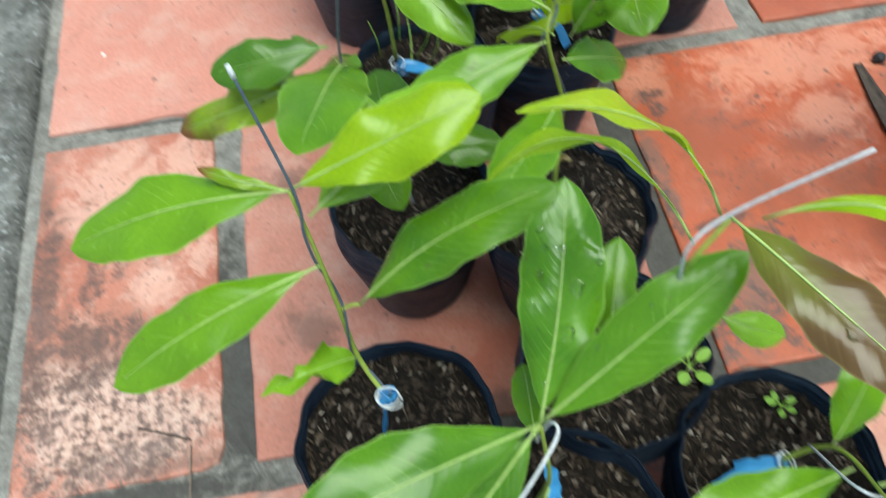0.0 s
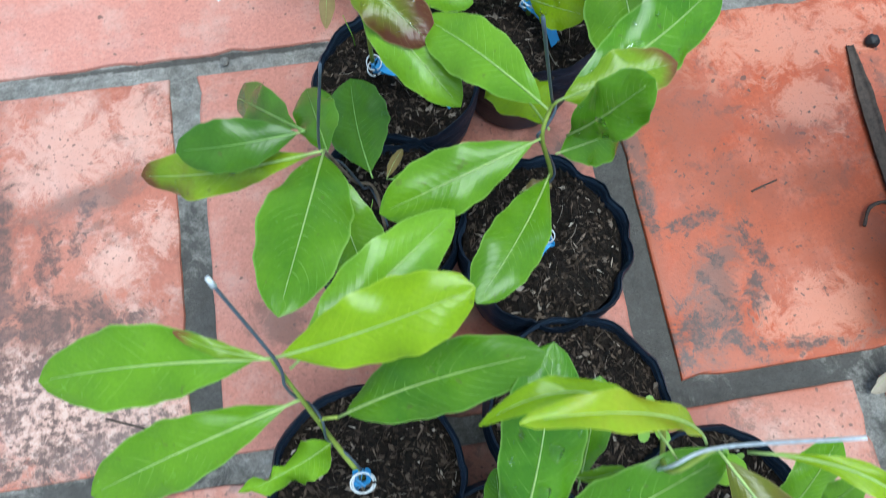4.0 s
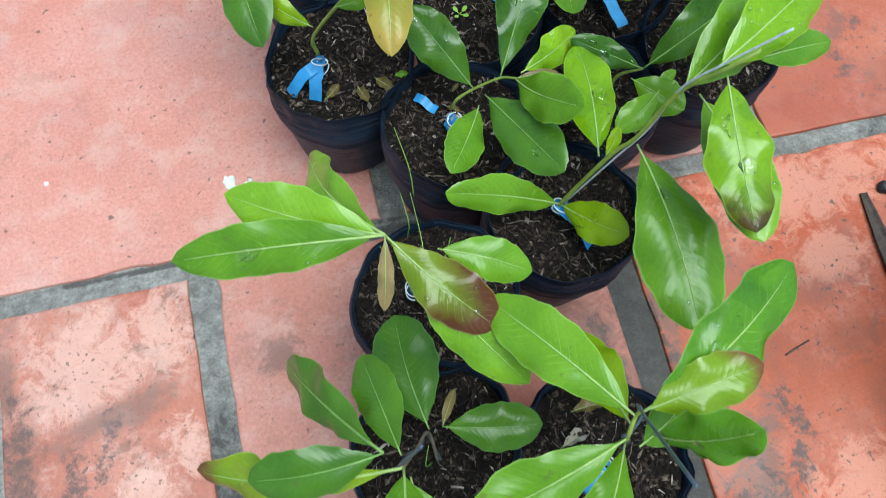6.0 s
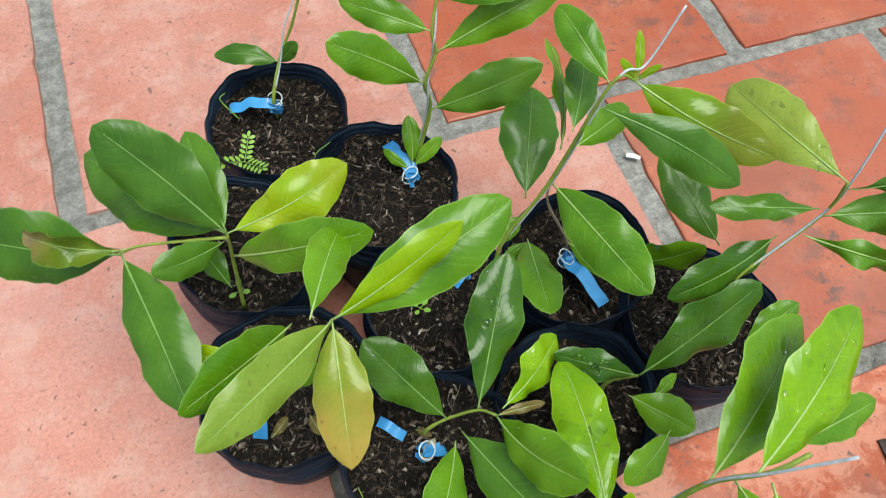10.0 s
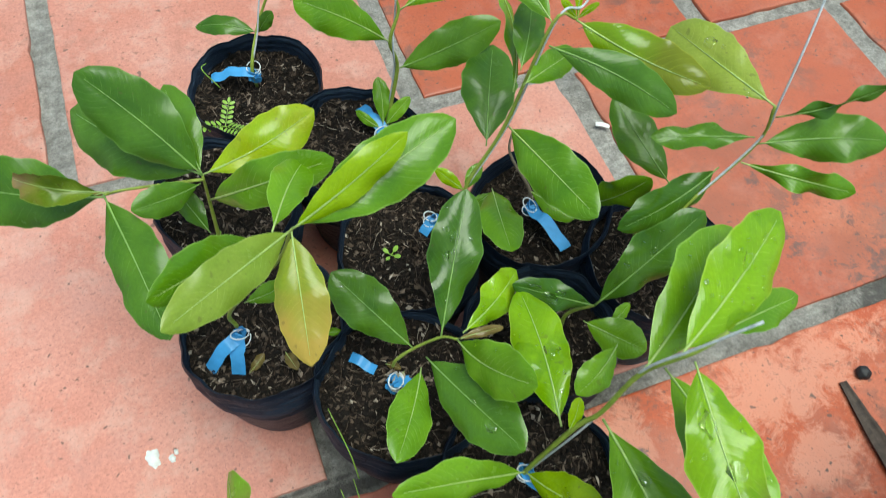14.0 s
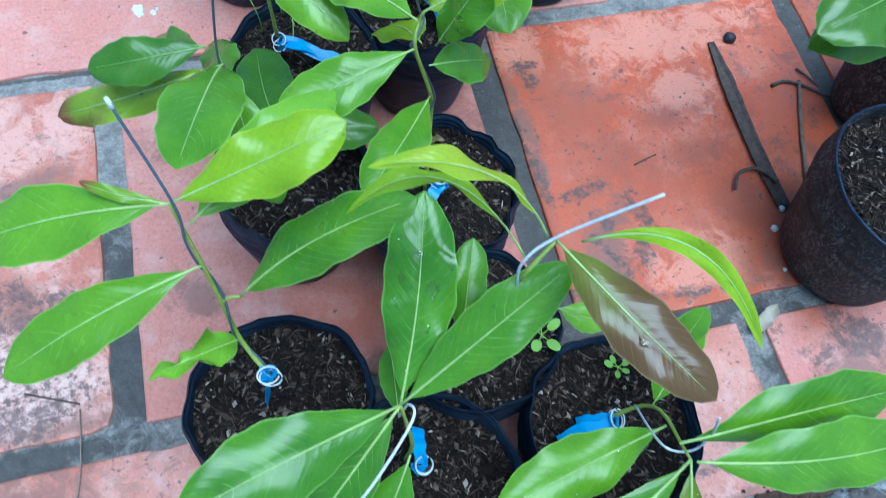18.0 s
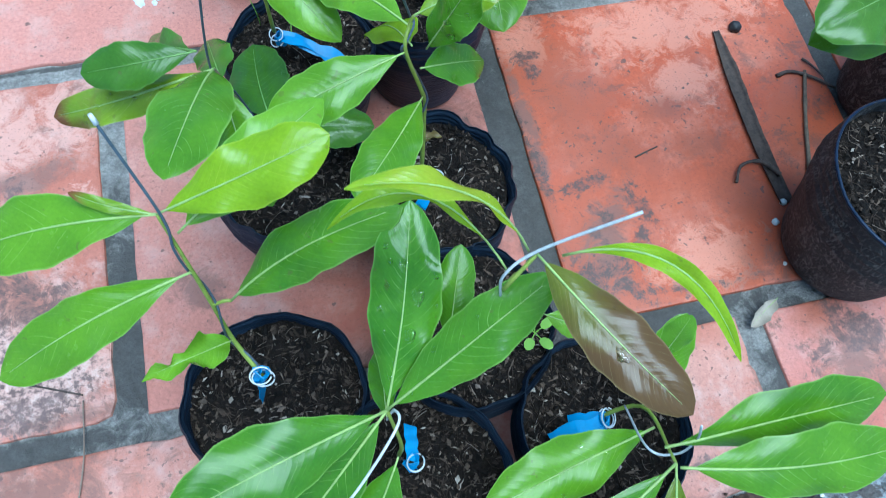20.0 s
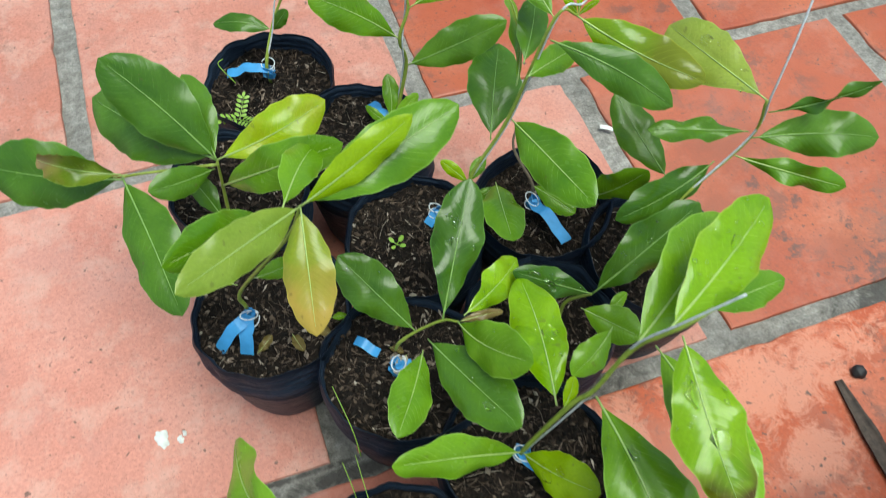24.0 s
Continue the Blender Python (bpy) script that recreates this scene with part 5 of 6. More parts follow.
grown(sapling_l, (0.2706, 0.8448, 0.2564), (0.2378, 0.8851, 0.2465), 0.36, "mid", 0, 0.1)
tape(sapling_l, (0.2314, 0.8129, 0.1527), [(0.1922, 0.8260, 0.1460)])

sapling_m = sapling(0.3056, 0.6930, 0.0700, "tall sapling with alternate green leaves, tied in blue tape", turn=204)
stem(sapling_m, [(0.3381, 0.7043, 0.1380), (0.3561, 0.7145, 0.2157), (0.3493, 0.7143, 0.2523), (0.3597, 0.7198, 0.2815), (0.3571, 0.7250, 0.3010), (0.3664, 0.7399, 0.3361), (0.3682, 0.7432, 0.3860)])
wire(sapling_m, [(0.3409, 0.7043, 0.1380), (0.3473, 0.7122, 0.1769), (0.3533, 0.7149, 0.2157), (0.3521, 0.7117, 0.2340), (0.3520, 0.7136, 0.2523), (0.3555, 0.7197, 0.2669), (0.3571, 0.7210, 0.2815), (0.3571, 0.7200, 0.2913), (0.3595, 0.7235, 0.3010), (0.3635, 0.7347, 0.3186), (0.3643, 0.7417, 0.3361), (0.3654, 0.7396, 0.3610), (0.3700, 0.7411, 0.3860), (0.3671, 0.7400, 0.4076)], WIRE)
grown(sapling_m, (0.3493, 0.7143, 0.2523), (0.2705, 0.7246, 0.3151), 0.393, "mid", 0, 0.12)
grown(sapling_m, (0.3561, 0.7145, 0.2157), (0.4501, 0.6971, 0.2635), 0.401, "dark", 0, 0.12)
grown(sapling_m, (0.3597, 0.7198, 0.2815), (0.4703, 0.7291, 0.3186), 0.36, "mid", 0, 0.12)
grown(sapling_m, (0.3571, 0.7250, 0.3010), (0.2937, 0.7704, 0.3090), 0.38, "mid", 0, 0.12)
grown(sapling_m, (0.3621, 0.7336, 0.3312), (0.3103, 0.7974, 0.3412), 0.38, "mid", 0, 0.15)
grown(sapling_m, (0.3636, 0.7283, 0.3285), (0.4645, 0.7327, 0.3482), 0.38, "mid", 0, 0.12)
grown(sapling_m, (0.3354, 0.6996, 0.1583), (0.3420, 0.7326, 0.1910), 0.4, "mid", 0, 0.1)
grown(sapling_m, (0.3379, 0.6986, 0.1584), (0.3658, 0.7058, 0.1824), 0.4, "mid", 0, 0.1)
grown(sapling_m, (0.3322, 0.6984, 0.1566), (0.3144, 0.7208, 0.1645), 0.35, "mid", 0, 0.1)
tape(sapling_m, (0.3326, 0.6893, 0.1550), [(0.3249, 0.7367, 0.1460)])

sapling_o = sapling(0.3158, 0.5651, 0.0674, "tall leaning sapling with dark leaves and a long wire", turn=251)
stem(sapling_o, [(0.3647, 0.5600, 0.1380), (0.3702, 0.5740, 0.1994), (0.4036, 0.5814, 0.2653), (0.4326, 0.5875, 0.3645), (0.4526, 0.5873, 0.3630)])
wire(sapling_o, [(0.3702, 0.5740, 0.1994), (0.4076, 0.5814, 0.2693), (0.4356, 0.5875, 0.3675), (0.4588, 0.5913, 0.3718), (0.4782, 0.5986, 0.4125)], WIRE)
grown(sapling_o, (0.3997, 0.5992, 0.2199), (0.4433, 0.6937, 0.2395), 0.541, "dark", 0, 0.1)
grown(sapling_o, (0.4115, 0.5906, 0.2954), (0.4383, 0.6848, 0.3098), 0.22, "mid", 50, 0.2)
grown(sapling_o, (0.4076, 0.5814, 0.2653), (0.4257, 0.4641, 0.2898), 0.39, "mid", 0, 0.12)
grown(sapling_o, (0.4255, 0.5755, 0.3556), (0.4996, 0.5043, 0.3329), 0.34, "dark", 0, 0.12)
grown(sapling_o, (0.4510, 0.5878, 0.3628), (0.5254, 0.5086, 0.3471), 0.382, "gold", 0, 0.1, wavy=1.7)
grown(sapling_o, (0.4326, 0.5875, 0.3645), (0.4217, 0.6550, 0.3765), 0.42, "mid", 0, 0.1)
grown(sapling_o, (0.4090, 0.5810, 0.3302), (0.4431, 0.6399, 0.3383), 0.42, "dark", 0, 0.1)
grown(sapling_o, (0.4080, 0.5718, 0.3246), (0.4649, 0.5961, 0.3193), 0.42, "mid", 0, 0.1)
grown(sapling_o, (0.3702, 0.5740, 0.1994), (0.3904, 0.5877, 0.2131), 0.5, "mid", 0, 0.1)
grown(sapling_o, (0.3702, 0.5740, 0.1994), (0.3495, 0.5933, 0.2164), 0.4, "lime", 0, 0.1)
grown(sapling_o, (0.4526, 0.5873, 0.3630), (0.4574, 0.6078, 0.3881), 0.2, "lime", 0, 0.1)
grown(sapling_o, (0.4526, 0.5873, 0.3630), (0.4412, 0.5969, 0.3771), 0.3, "lime", 0, 0.1)
grown(sapling_o, (0.4526, 0.5873, 0.3630), (0.4656, 0.5843, 0.3769), 0.25, "lime", 0, 0.1)
tape(sapling_o, (0.3466, 0.5840, 0.1500), [(0.3365, 0.5777, 0.1460)])

sapling_n = sapling(0.4497, 0.5660, 0.0684, "cut-back sapling with a bare brown twig and few leaves", soil_z=0.122, turn=298)
stem(sapling_n, [(0.4418, 0.5783, 0.1392), (0.4418, 0.5783, 0.1612), (0.4305, 0.6071, 0.1863), (0.4392, 0.6241, 0.1985)], bark=True)
grown(sapling_n, (0.4075, 0.5899, 0.1624), (0.3865, 0.5043, 0.1961), 0.443, "mid", 0, 0.12)
grown(sapling_n, (0.4418, 0.5783, 0.1592), (0.4699, 0.5363, 0.1568), 0.5, "mid", 0, 0.1)
grown(sapling_n, (0.4718, 0.5317, 0.1904), (0.4941, 0.4942, 0.2681), 0.4, "mid", 0, 0.12)
grown(sapling_n, (0.4075, 0.5899, 0.1574), (0.3838, 0.5827, 0.1514), 0.5, "mid", 0, 0.1)
tape(sapling_n, (0.4401, 0.5674, 0.1500), [(0.4527, 0.5198, 0.1460)])

sapling_q = sapling(0.3945, 0.4450, 0.0660, "small sapling with wet dark leaves on a brown twig", soil_z=0.120, turn=345)
stem(sapling_q, [(0.4100, 0.4367, 0.1380), (0.4132, 0.4427, 0.1753), (0.4314, 0.4355, 0.1945)])
grown(sapling_q, (0.4314, 0.4355, 0.1945), (0.3691, 0.4679, 0.2130), 0.38, "wetdark", 0, 0.1, drops=8, wavy=1.7)
grown(sapling_q, (0.4094, 0.3811, 0.2516), (0.3691, 0.3599, 0.2385), 0.572, "light", 0, 0.1)
grown(sapling_q, (0.4122, 0.4215, 0.2061), (0.4475, 0.3816, 0.2068), 0.664, "mid", 0, 0.1)
grown(sapling_q, (0.4314, 0.4355, 0.1945), (0.5229, 0.4556, 0.2620), 0.412, "wetdark", 0, 0.1, drops=12, wavy=1.7)
grown(sapling_q, (0.4367, 0.4171, 0.1881), (0.4597, 0.4265, 0.1961), 0.5, "mid", 0, 0.1)

sapling_r = sapling(0.5301, 0.4760, 0.0678, "leaning sapling with dark narrow leaves and a long grey wire", turn=32)
stem(sapling_r, [(0.5027, 0.4640, 0.1380), (0.4849, 0.4779, 0.2276), (0.5116, 0.4652, 0.2458), (0.5176, 0.4692, 0.2558), (0.5617, 0.4752, 0.3077), (0.5550, 0.4745, 0.3530)])
wire(sapling_r, [(0.5176, 0.4692, 0.2558), (0.5617, 0.4752, 0.3117), (0.5570, 0.4745, 0.3570), (0.5639, 0.4854, 0.3972), (0.5753, 0.5015, 0.4332)], WIRE)
grown(sapling_r, (0.5619, 0.4747, 0.3075), (0.6546, 0.4409, 0.3141), 0.41, "dark", 0, 0.12, wavy=2.6)
grown(sapling_r, (0.5612, 0.4794, 0.3100), (0.4870, 0.5067, 0.3082), 0.28, "dark", 30, 0.12, wavy=2.6)
grown(sapling_r, (0.5734, 0.4817, 0.3265), (0.6379, 0.4576, 0.3639), 0.193, "dark", 30, 0.12, wavy=2.6)
grown(sapling_r, (0.5467, 0.4681, 0.2995), (0.6211, 0.4181, 0.2918), 0.26, "mid", 20, 0.15, wavy=2.6)
grown(sapling_r, (0.5477, 0.4838, 0.2725), (0.4596, 0.4726, 0.2416), 0.4, "wetdark", 0, 0.12, wavy=1.7)
grown(sapling_r, (0.5336, 0.5078, 0.2230), (0.5150, 0.5917, 0.2537), 0.44, "dark", 0, 0.1)
grown(sapling_r, (0.5550, 0.4745, 0.3530), (0.5392, 0.5836, 0.3331), 0.456, "pale", 0, 0.14, drops=8)
grown(sapling_r, (0.5094, 0.4274, 0.2232), (0.5549, 0.4373, 0.2420), 0.5, "mid", 0, 0.1)

# ---- the two bags by the edge ----
muddy_bag = sapling(0.750, 0.028, 0.086, "sapling in a muddy brown-stained bag beside the joint", height=0.158, soil_z=0.142, material=BAG_DIRTY, bulge=0.01)
muddy_bag_behind = sapling(0.898, 0.205, 0.078, "sapling in a dusty dark bag with ragged leaves", height=0.175, soil_z=0.155, material=BAG_DIRTY)
stem(muddy_bag_behind, [(0.89, 0.20, 0.15), (0.86, 0.19, 0.24), (0.825, 0.185, 0.32)])
grown(muddy_bag_behind, (0.8250, 0.1850, 0.3000), (0.6024, 0.1199, 0.2900), 0.40, "wetdark", 0, 0.1, wavy=3, drops=4)
grown(muddy_bag_behind, (0.8300, 0.1900, 0.2500), (0.6380, 0.1448, 0.2350), 0.4, "dark", 0, 0.1, wavy=3, drops=4)
grown(muddy_bag_behind, (0.8200, 0.1850, 0.3200), (0.6291, 0.1876, 0.3100), 0.36, "wetdark", 0, 0.1, wavy=2.5, drops=4)
stem(muddy_bag, [(0.77, 0.07, 0.16), (0.78, 0.07, 0.24), (0.79, 0.07, 0.31)])
grown(muddy_bag, (0.7900, 0.0700, 0.3000), (0.9000, 0.0500, 0.3100), 0.4, "mid", 0, 0.1)
grown(muddy_bag, (0.7900, 0.0700, 0.3100), (0.8600, 0.1600, 0.3300), 0.4, "mid", 0, 0.1)


# ---- loose bits on the floor ----
def strand(name, points, r0, r1, material, label, category, knobs=0.3):
    return tagged(part(name, tube(smooth_line(points, 7), r0, r1, 7, knobs), material, None), label, category)


def husk_strip(points, width, label):
    # a broad dried strip, gutter-shaped across, tapering to both ends
    line = smooth_line(points, 8)
    bm = bmesh.new()
    rows = []
    for i, p in enumerate(line):
        ahead = (line[min(i + 1, len(line) - 1)] - line[max(i - 1, 0)]).normalized()
        side = ahead.cross(Vector((0, 0, 1))).normalized()
        f = i / (len(line) - 1)
        w = width / 2 * (0.45 + 0.55 * min(1, f * 3)) * (1 - 0.35 * max(0, f - 0.75) * 4 * 0.5) * (1 + 0.12 * noise.noise(p * 60))
        top = [p + side * w * v + Vector((0, 0, 0.0012 + h * w)) for v, h in ((-1, 0.75), (-0.8, 0.25), (-0.3, 0.0), (0.15, 0.28), (0.5, 0.05), (0.85, 0.2), (1.0, 0.65))]
        rows.append([bm.verts.new(q) for q in top] + [bm.verts.new(q - Vector((0, 0, 0.0011))) for q in reversed(top)])
    n = len(rows[0])
    for a, b in zip(rows, rows[1:]):
        for k in range(n):
            bm.faces.new((a[k], a[(k + 1) % n], b[(k + 1) % n], b[k]))
    bm.faces.new(rows[0])
    bm.faces.new(rows[-1][::-1])
    bmesh.ops.recalc_face_normals(bm, faces=bm.faces)
    return tagged(part("dry_husk", bm, DRY, None), label, "dry leaf")


def lump(name, at, size, material, label, category, flat=0.6, seed=1):
    bm = bmesh.new()
    bmesh.ops.create_icosphere(bm, subdivisions=3, radius=1.0)
    for v in bm.verts:
        v.co *= 1 + 0.22 * noise.noise(v.co * 1.6 + Vector((seed * 5.1, 0, 0)))
        v.co = Vector((v.co.x * size, v.co.y * size, v.co.z * size * flat)) + Vector(at) + Vector((0, 0, size * flat * 0.85))
    return tagged(part(name, bm, material, None), label, category)


def splash(at, size, seed):
    bm = bmesh.new()
    rim = []
    for k in range(28):
        t = math.tau * k / 28
        r = size * (1 + 0.55 * noise.noise(Vector((math.cos(t) * 1.8, math.sin(t) * 1.8, seed))))
        rim.append(Vector(at) + Vector((r * math.cos(t) * 0.75, r * math.sin(t), 0)))
    low = [bm.verts.new(p) for p in rim]
    top = [bm.verts.new(p.lerp(Vector(at), 0.12) + Vector((0, 0, 0.0011))) for p in rim]
    for k in range(28):
        bm.faces.new((low[k], low[(k + 1) % 28], top[(k + 1) % 28], top[k]))
    bm.faces.new(top)
    return tagged(part("paint_splash", bm, PAINT, None), "small white paint splash dried on the tile", "paint splash", "paint splashes")


husk_strip([(0.7232, 0.3345, 0.0010), (0.7197, 0.2876, 0.0010), (0.7160, 0.2263, 0.0010), (0.7141, 0.1600, 0.0010), (0.7164, 0.0893, 0.0010)], 0.0175, "long dark brown dried leaf base lying on the tile")
lump("rubber_cap", (0.7500, 0.3354, 0.0000), 0.0078, BLACK_CAP, "small round black rubber cap on the tile", "cap", 0.8)
strand("dry_tendril", [(0.6662, 0.1235, 0.0080), (0.6795, 0.1426, 0.0080), (0.7010, 0.1455, 0.0080), (0.7138, 0.1354, 0.0080), (0.7213, 0.1234, 0.0080)], 0.0016, 0.003, DRY, "curled dry brown tendril beside the leaf strip", "tendril")
strand("twig", [(0.8136, 0.2566, 0.0040), (0.7856, 0.1902, 0.0040), (0.7609, 0.1222, 0.0040)], 0.0022, 0.0028, BARK, "thin grey straight twig leaning on the bag", "twig")
strand("twig", [(0.7751, 0.2559, 0.0040), (0.7943, 0.2588, 0.0040), (0.8164, 0.2477, 0.0040), (0.8423, 0.2257, 0.0040)], 0.0026, 0.0018, DRY, "short dark crooked twig on the tile", "twig")
strand("twig", [(0.8175, 0.2746, 0.0040), (0.8260, 0.2627, 0.0040), (0.8342, 0.2441, 0.0040)], 0.0016, 0.0012, DRY, "tiny dark twig on the tile", "twig")
strand("twig", [(0.5634, 0.1802, 0.0015), (0.5779, 0.1848, 0.0015), (0.5938, 0.1890, 0.0015)], 0.0012, 0.0008, DRY, "tiny dark dry sliver on the orange tile", "twig")
strand("twig", [(-0.1062, 0.0506, 0.0020), (-0.0803, 0.0397, 0.0020), (-0.0576, 0.0302, 0.0020)], 0.0011, 0.0009, DRY, "short thin dry twig lying on the worn tile", "twig")
strand("dry_stalk", [(-0.0577, 0.0248, 0.0020), (-0.0608, -0.0390, 0.0020), (-0.0768, -0.0999, 0.0020), (-0.1097, -0.1458, 0.0020)], 0.0007, 0.0009, DEAD, "long thin bent dry grass stalk on the tile", "stalk")
fallen_leaf = new("fallen_leaf")
tagged(fallen_leaf, "curled pale brown dead leaf in the tile joint", "dead leaf")
leaf(fallen_leaf, (0.6583, -0.0174, 0.0080), (0.6190, -0.0412, 0.0040), 0.5, "dead", 0, 0.12, curl=0.4, wavy=3)
tagged(part("paper_scrap", ribbon([Vector((0.6301, 0.7368, 0.0020)), Vector((0.6374, 0.7318, 0.0040)), Vector((0.6446, 0.7268, 0.0020))], 0.006, (0, 1, 0.1), 0.0006), PAINT, None, smooth=False), "small white scrap of paper on the joint", "scrap")
lump("styrofoam_crumb", (0.7144, 0.0916, 0.0000), 0.0042, PAINT, "white foam crumb lying beside the muddy bag", "crumb", 0.7, 2)
lump("styrofoam_crumb", (0.6955, 0.0694, 0.0000), 0.0042, PAINT, "white foam crumb lying beside the muddy bag", "crumb", 0.7, 3)
lump("styrofoam_crumb", (0.7078, 0.0445, 0.0000), 0.0024, PAINT, "white foam crumb lying beside the muddy bag", "crumb", 0.7, 4)
lump("styrofoam_crumb", (0.6865, 0.0200, 0.0000), 0.0024, PAINT, "white foam crumb lying beside the muddy bag", "crumb", 0.7, 5)
lump("pebble", (0.0314, 0.4133, 0.0000), 0.005, GROUT, "small grey pebble in the tile joint", "pebble", 0.6, 9)
lump("crumb", (0.0512, -0.1068, 0.0000), 0.0022, PAINT, "tiny white crumb of lime", "crumb", 0.7, 12)
lump("crumb", (0.6250, -0.2171, 0.0000), 0.0022, PAINT, "tiny white crumb of lime", "crumb", 0.7, 13)


def loose_dirt(points, width, seed):
    # a low ragged bank of crumbly soil along a line
    line = smooth_line(points, 40)
    bm = bmesh.new()
    rows = []
    for i, p in enumerate(line):
        f = i / (len(line) - 1)
        w = width * math.sin(math.pi * min(1, max(0.02, f))) ** 0.5 * (0.85 + 0.6 * noise.noise(Vector((p.x * 38, seed, 0))) + 0.34 * noise.noise(Vector((p.x * 190, seed, 2))))
        row = []
        for j in range(13):
            v = j / 6 - 1
            q = p + Vector((0.003 * noise.noise(Vector((p.x * 90, v * 3, seed))), w * v, 0))
            q.z += (1 - v * v) * (0.0015 + 0.0018 * noise.noise(q * 150) + 0.0012 * noise.noise(q * 420)) - 0.0006
            row.append(bm.verts.new(q))
        rows.append(row)
    for a, b in zip(rows, rows[1:]):
        for j in range(12):
            bm.faces.new((a[j], b[j], b[j + 1], a[j + 1]))
    bmesh.ops.recalc_face_normals(bm, faces=bm.faces)
    rnd = random.Random(int(seed))
    for _ in range(320):
        i = rnd.randrange(len(line))
        size = rnd.choice((0.0005, 0.0006, 0.0008, 0.0011, 0.0018))
        c = line[i] + Vector((rnd.uniform(-0.004, 0.004), rnd.gauss(0, 0.5) * width, size * 0.3))
        ring = [bm.verts.new(c + Vector((math.cos(a) * size * rnd.uniform(0.7, 1.5), math.sin(a) * size * rnd.uniform(0.7, 1.3), rnd.uniform(-0.3, 0.3) * size))) for a in (math.tau * k / 5 for k in range(5))]
        top, low = bm.verts.new(c + Vector((0, 0, size * rnd.uniform(0.5, 0.9)))), bm.verts.new(c - Vector((0, 0, size)))
        for k in range(5):
            bm.faces.new((ring[k], ring[(k + 1) % 5], top))
            bm.faces.new((ring[(k + 1) % 5], ring[k], low))
    return tagged(part("loose_dirt", bm, DIRT, None), "loose brown dirt gathered along the terrace edge", "dirt", kind="stuff")


loose_dirt([(0.025, -0.188, 0.0), (0.055, -0.190, 0.0), (0.09, -0.196, 0.0), (0.14, -0.196, 0.0)], 0.016, 1.0)
loose_dirt([(0.10, -0.197, 0.0), (0.17, -0.193, 0.0), (0.24, -0.197, 0.0), (0.31, -0.200, 0.0)], 0.010, 5.0)
loose_dirt([(0.46, -0.205, 0.0), (0.51, -0.212, 0.001), (0.57, -0.207, 0.0), (0.66, -0.205, 0.0)], 0.013, 9.0)
splash((0.0305, 0.5016, 0.0006), 0.0095, 1.5)
splash((0.0475, 0.4956, 0.0006), 0.0045, 4.2)
splash((0.0525, 0.5006, 0.0006), 0.003, 7.7)
splash((-0.1623, 0.5435, 0.0006), 0.003, 9.1)

# ---- weeds and fallen bits in the bags ----
weed(sapling_k, (0.1880, 0.7634, 0.1400), 0.026, 3, True)
weed(sapling_o, (0.2977, 0.5642, 0.1420), 0.01, 4, False)
weed(sapling_c, (0.4096, -0.0750, 0.1420), 0.013, 5, False)
weed(sapling_d, (0.3527, -0.0370, 0.1500), 0.021, 5, False)
weed(sapling_k, (0.1529, 0.6294, 0.1420), 0.012, 3, False)


def grass(plant, base, tip, bend=0.01):
    b, t = local(plant, (base, tip))
    mid = (b + t) / 2 + Vector((bend, 0, 0.008))
    part("grass_blade", tube(smooth_line([b, mid, t], 6), 0.0007, 0.0003, 5), LEAVES["light"], plant, "thin green grass blade")


def litter_leaf(plant, base, tip, kind="bud"):
    b, t = local(plant, (base, tip))
    ob = leaf(plant, b, t, 0.55, kind, 0, 0.1, curl=0.3, wavy=3)
    ob["label"] = "small green fallen leaf on the soil" if kind == "light" else "small dry fallen leaf on the soil"


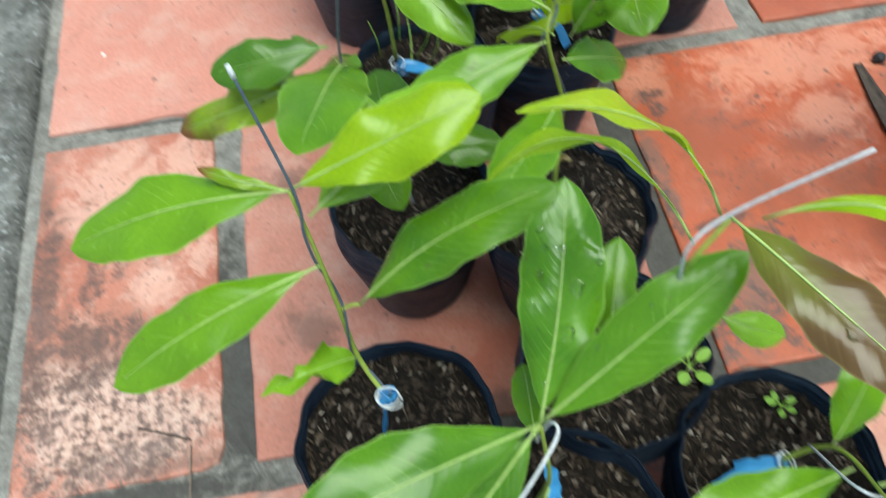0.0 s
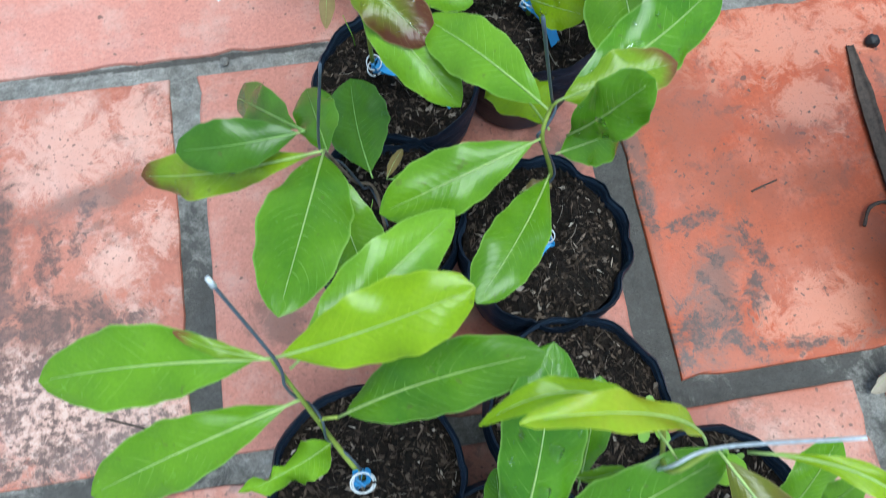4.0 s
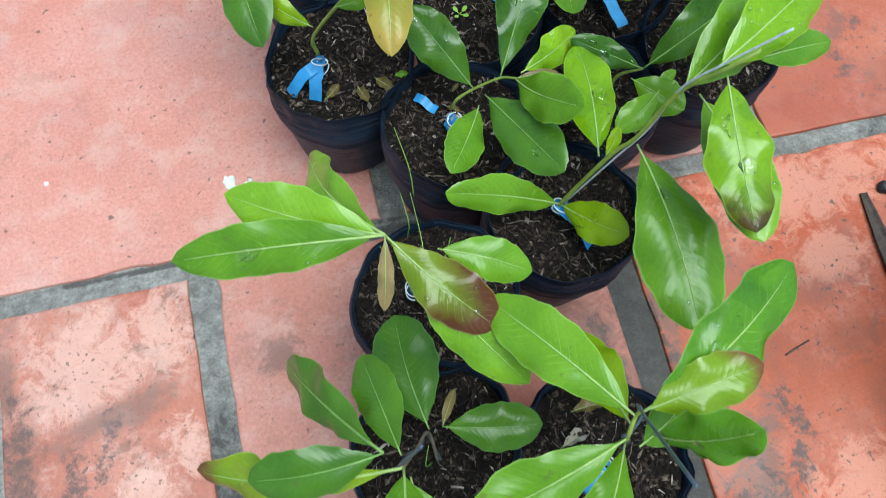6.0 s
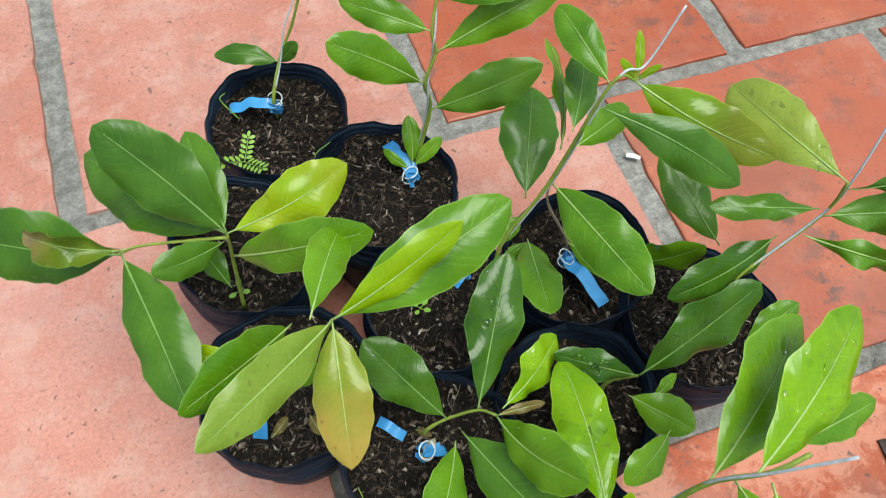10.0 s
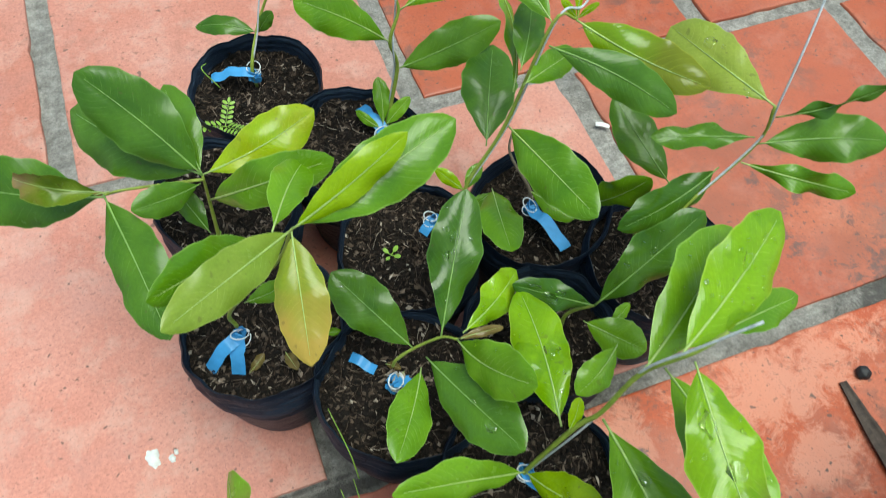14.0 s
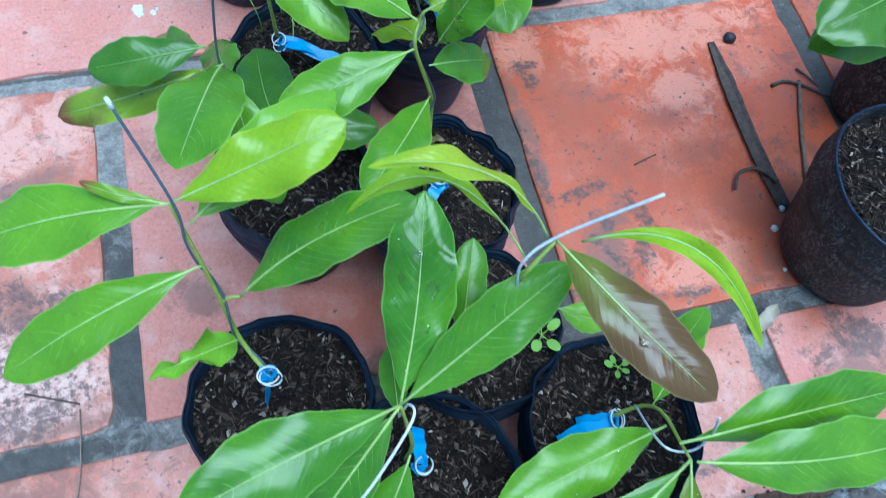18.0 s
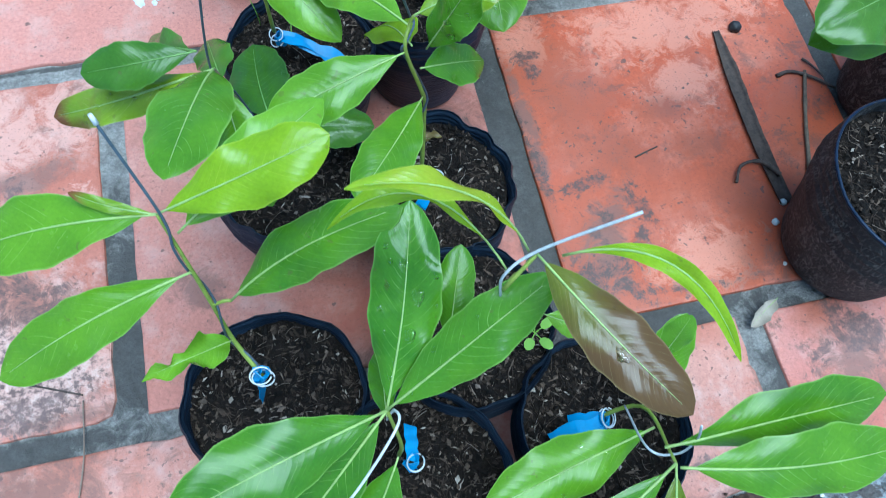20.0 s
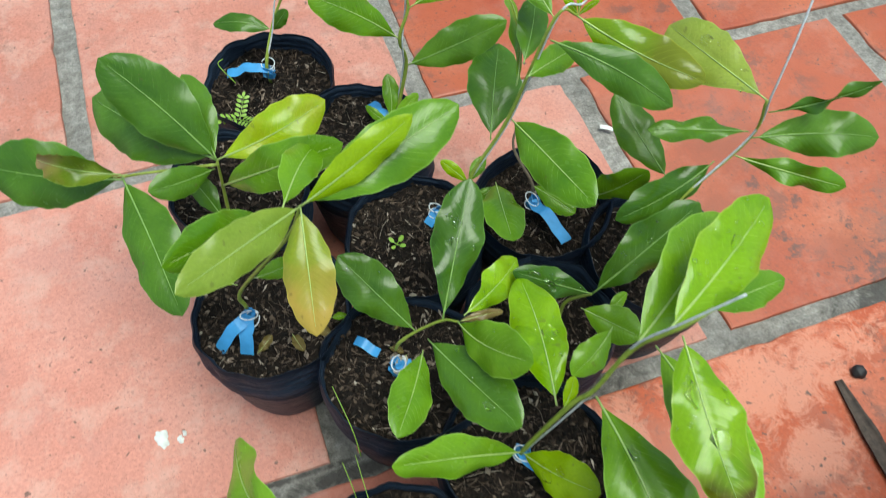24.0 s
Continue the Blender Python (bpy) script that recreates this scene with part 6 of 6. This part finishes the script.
grass(sapling_h, (0.2089, 0.3813, 0.1400), (0.2013, 0.4269, 0.1900))
grass(sapling_h, (0.1942, 0.3433, 0.1400), (0.1929, 0.3660, 0.1900))
grass(sapling_h, (0.2073, 0.3182, 0.1400), (0.2243, 0.3171, 0.1900))
grass(sapling_h, (0.1731, 0.3247, 0.1400), (0.1665, 0.3227, 0.1900))
grass(sapling_h, (0.2151, 0.3056, 0.1400), (0.2276, 0.2981, 0.1900))
grass(sapling_g, (0.1786, 0.2177, 0.1400), (0.1693, 0.2359, 0.1800))
grass(sapling_g, (0.1709, 0.1511, 0.1400), (0.1692, 0.1613, 0.1800))
grass(sapling_h, (0.1998, 0.3002, 0.1400), (0.2043, 0.3772, 0.1600))
grass(sapling_l, (0.1945, 0.8153, 0.1400), (0.1880, 0.8339, 0.1600))
grass(sapling_m, (0.2544, 0.7388, 0.1400), (0.2692, 0.7469, 0.1600))
litter_leaf(sapling_j, (0.1492, 0.4952, 0.1430), (0.1651, 0.5057, 0.1480))
litter_leaf(sapling_j, (0.1821, 0.5032, 0.1430), (0.1879, 0.4821, 0.1480))
litter_leaf(sapling_j, (0.2000, 0.5090, 0.1430), (0.2144, 0.4897, 0.1480))
litter_leaf(sapling_p, (0.2688, 0.4790, 0.1430), (0.2754, 0.4836, 0.1480))
litter_leaf(sapling_p, (0.2591, 0.4642, 0.1430), (0.2692, 0.4535, 0.1480))
litter_leaf(sapling_f, (0.2908, 0.1632, 0.1430), (0.3189, 0.1629, 0.1480))
litter_leaf(sapling_i, (0.3361, 0.3280, 0.1430), (0.3455, 0.3281, 0.1480))
litter_leaf(sapling_j, (0.2190, 0.5100, 0.1400), (0.2330, 0.5050, 0.1440), "light")
litter_leaf(sapling_f, (0.2760, 0.1380, 0.1400), (0.3010, 0.1450, 0.1440), "dead")
litter_leaf(sapling_f, (0.3090, 0.1330, 0.1400), (0.2900, 0.1230, 0.1430), "dead")
litter_leaf(sapling_p, (0.2720, 0.4530, 0.1430), (0.2560, 0.4380, 0.1480), "dead")

# ---- floor tiles ----
lay_tiles()
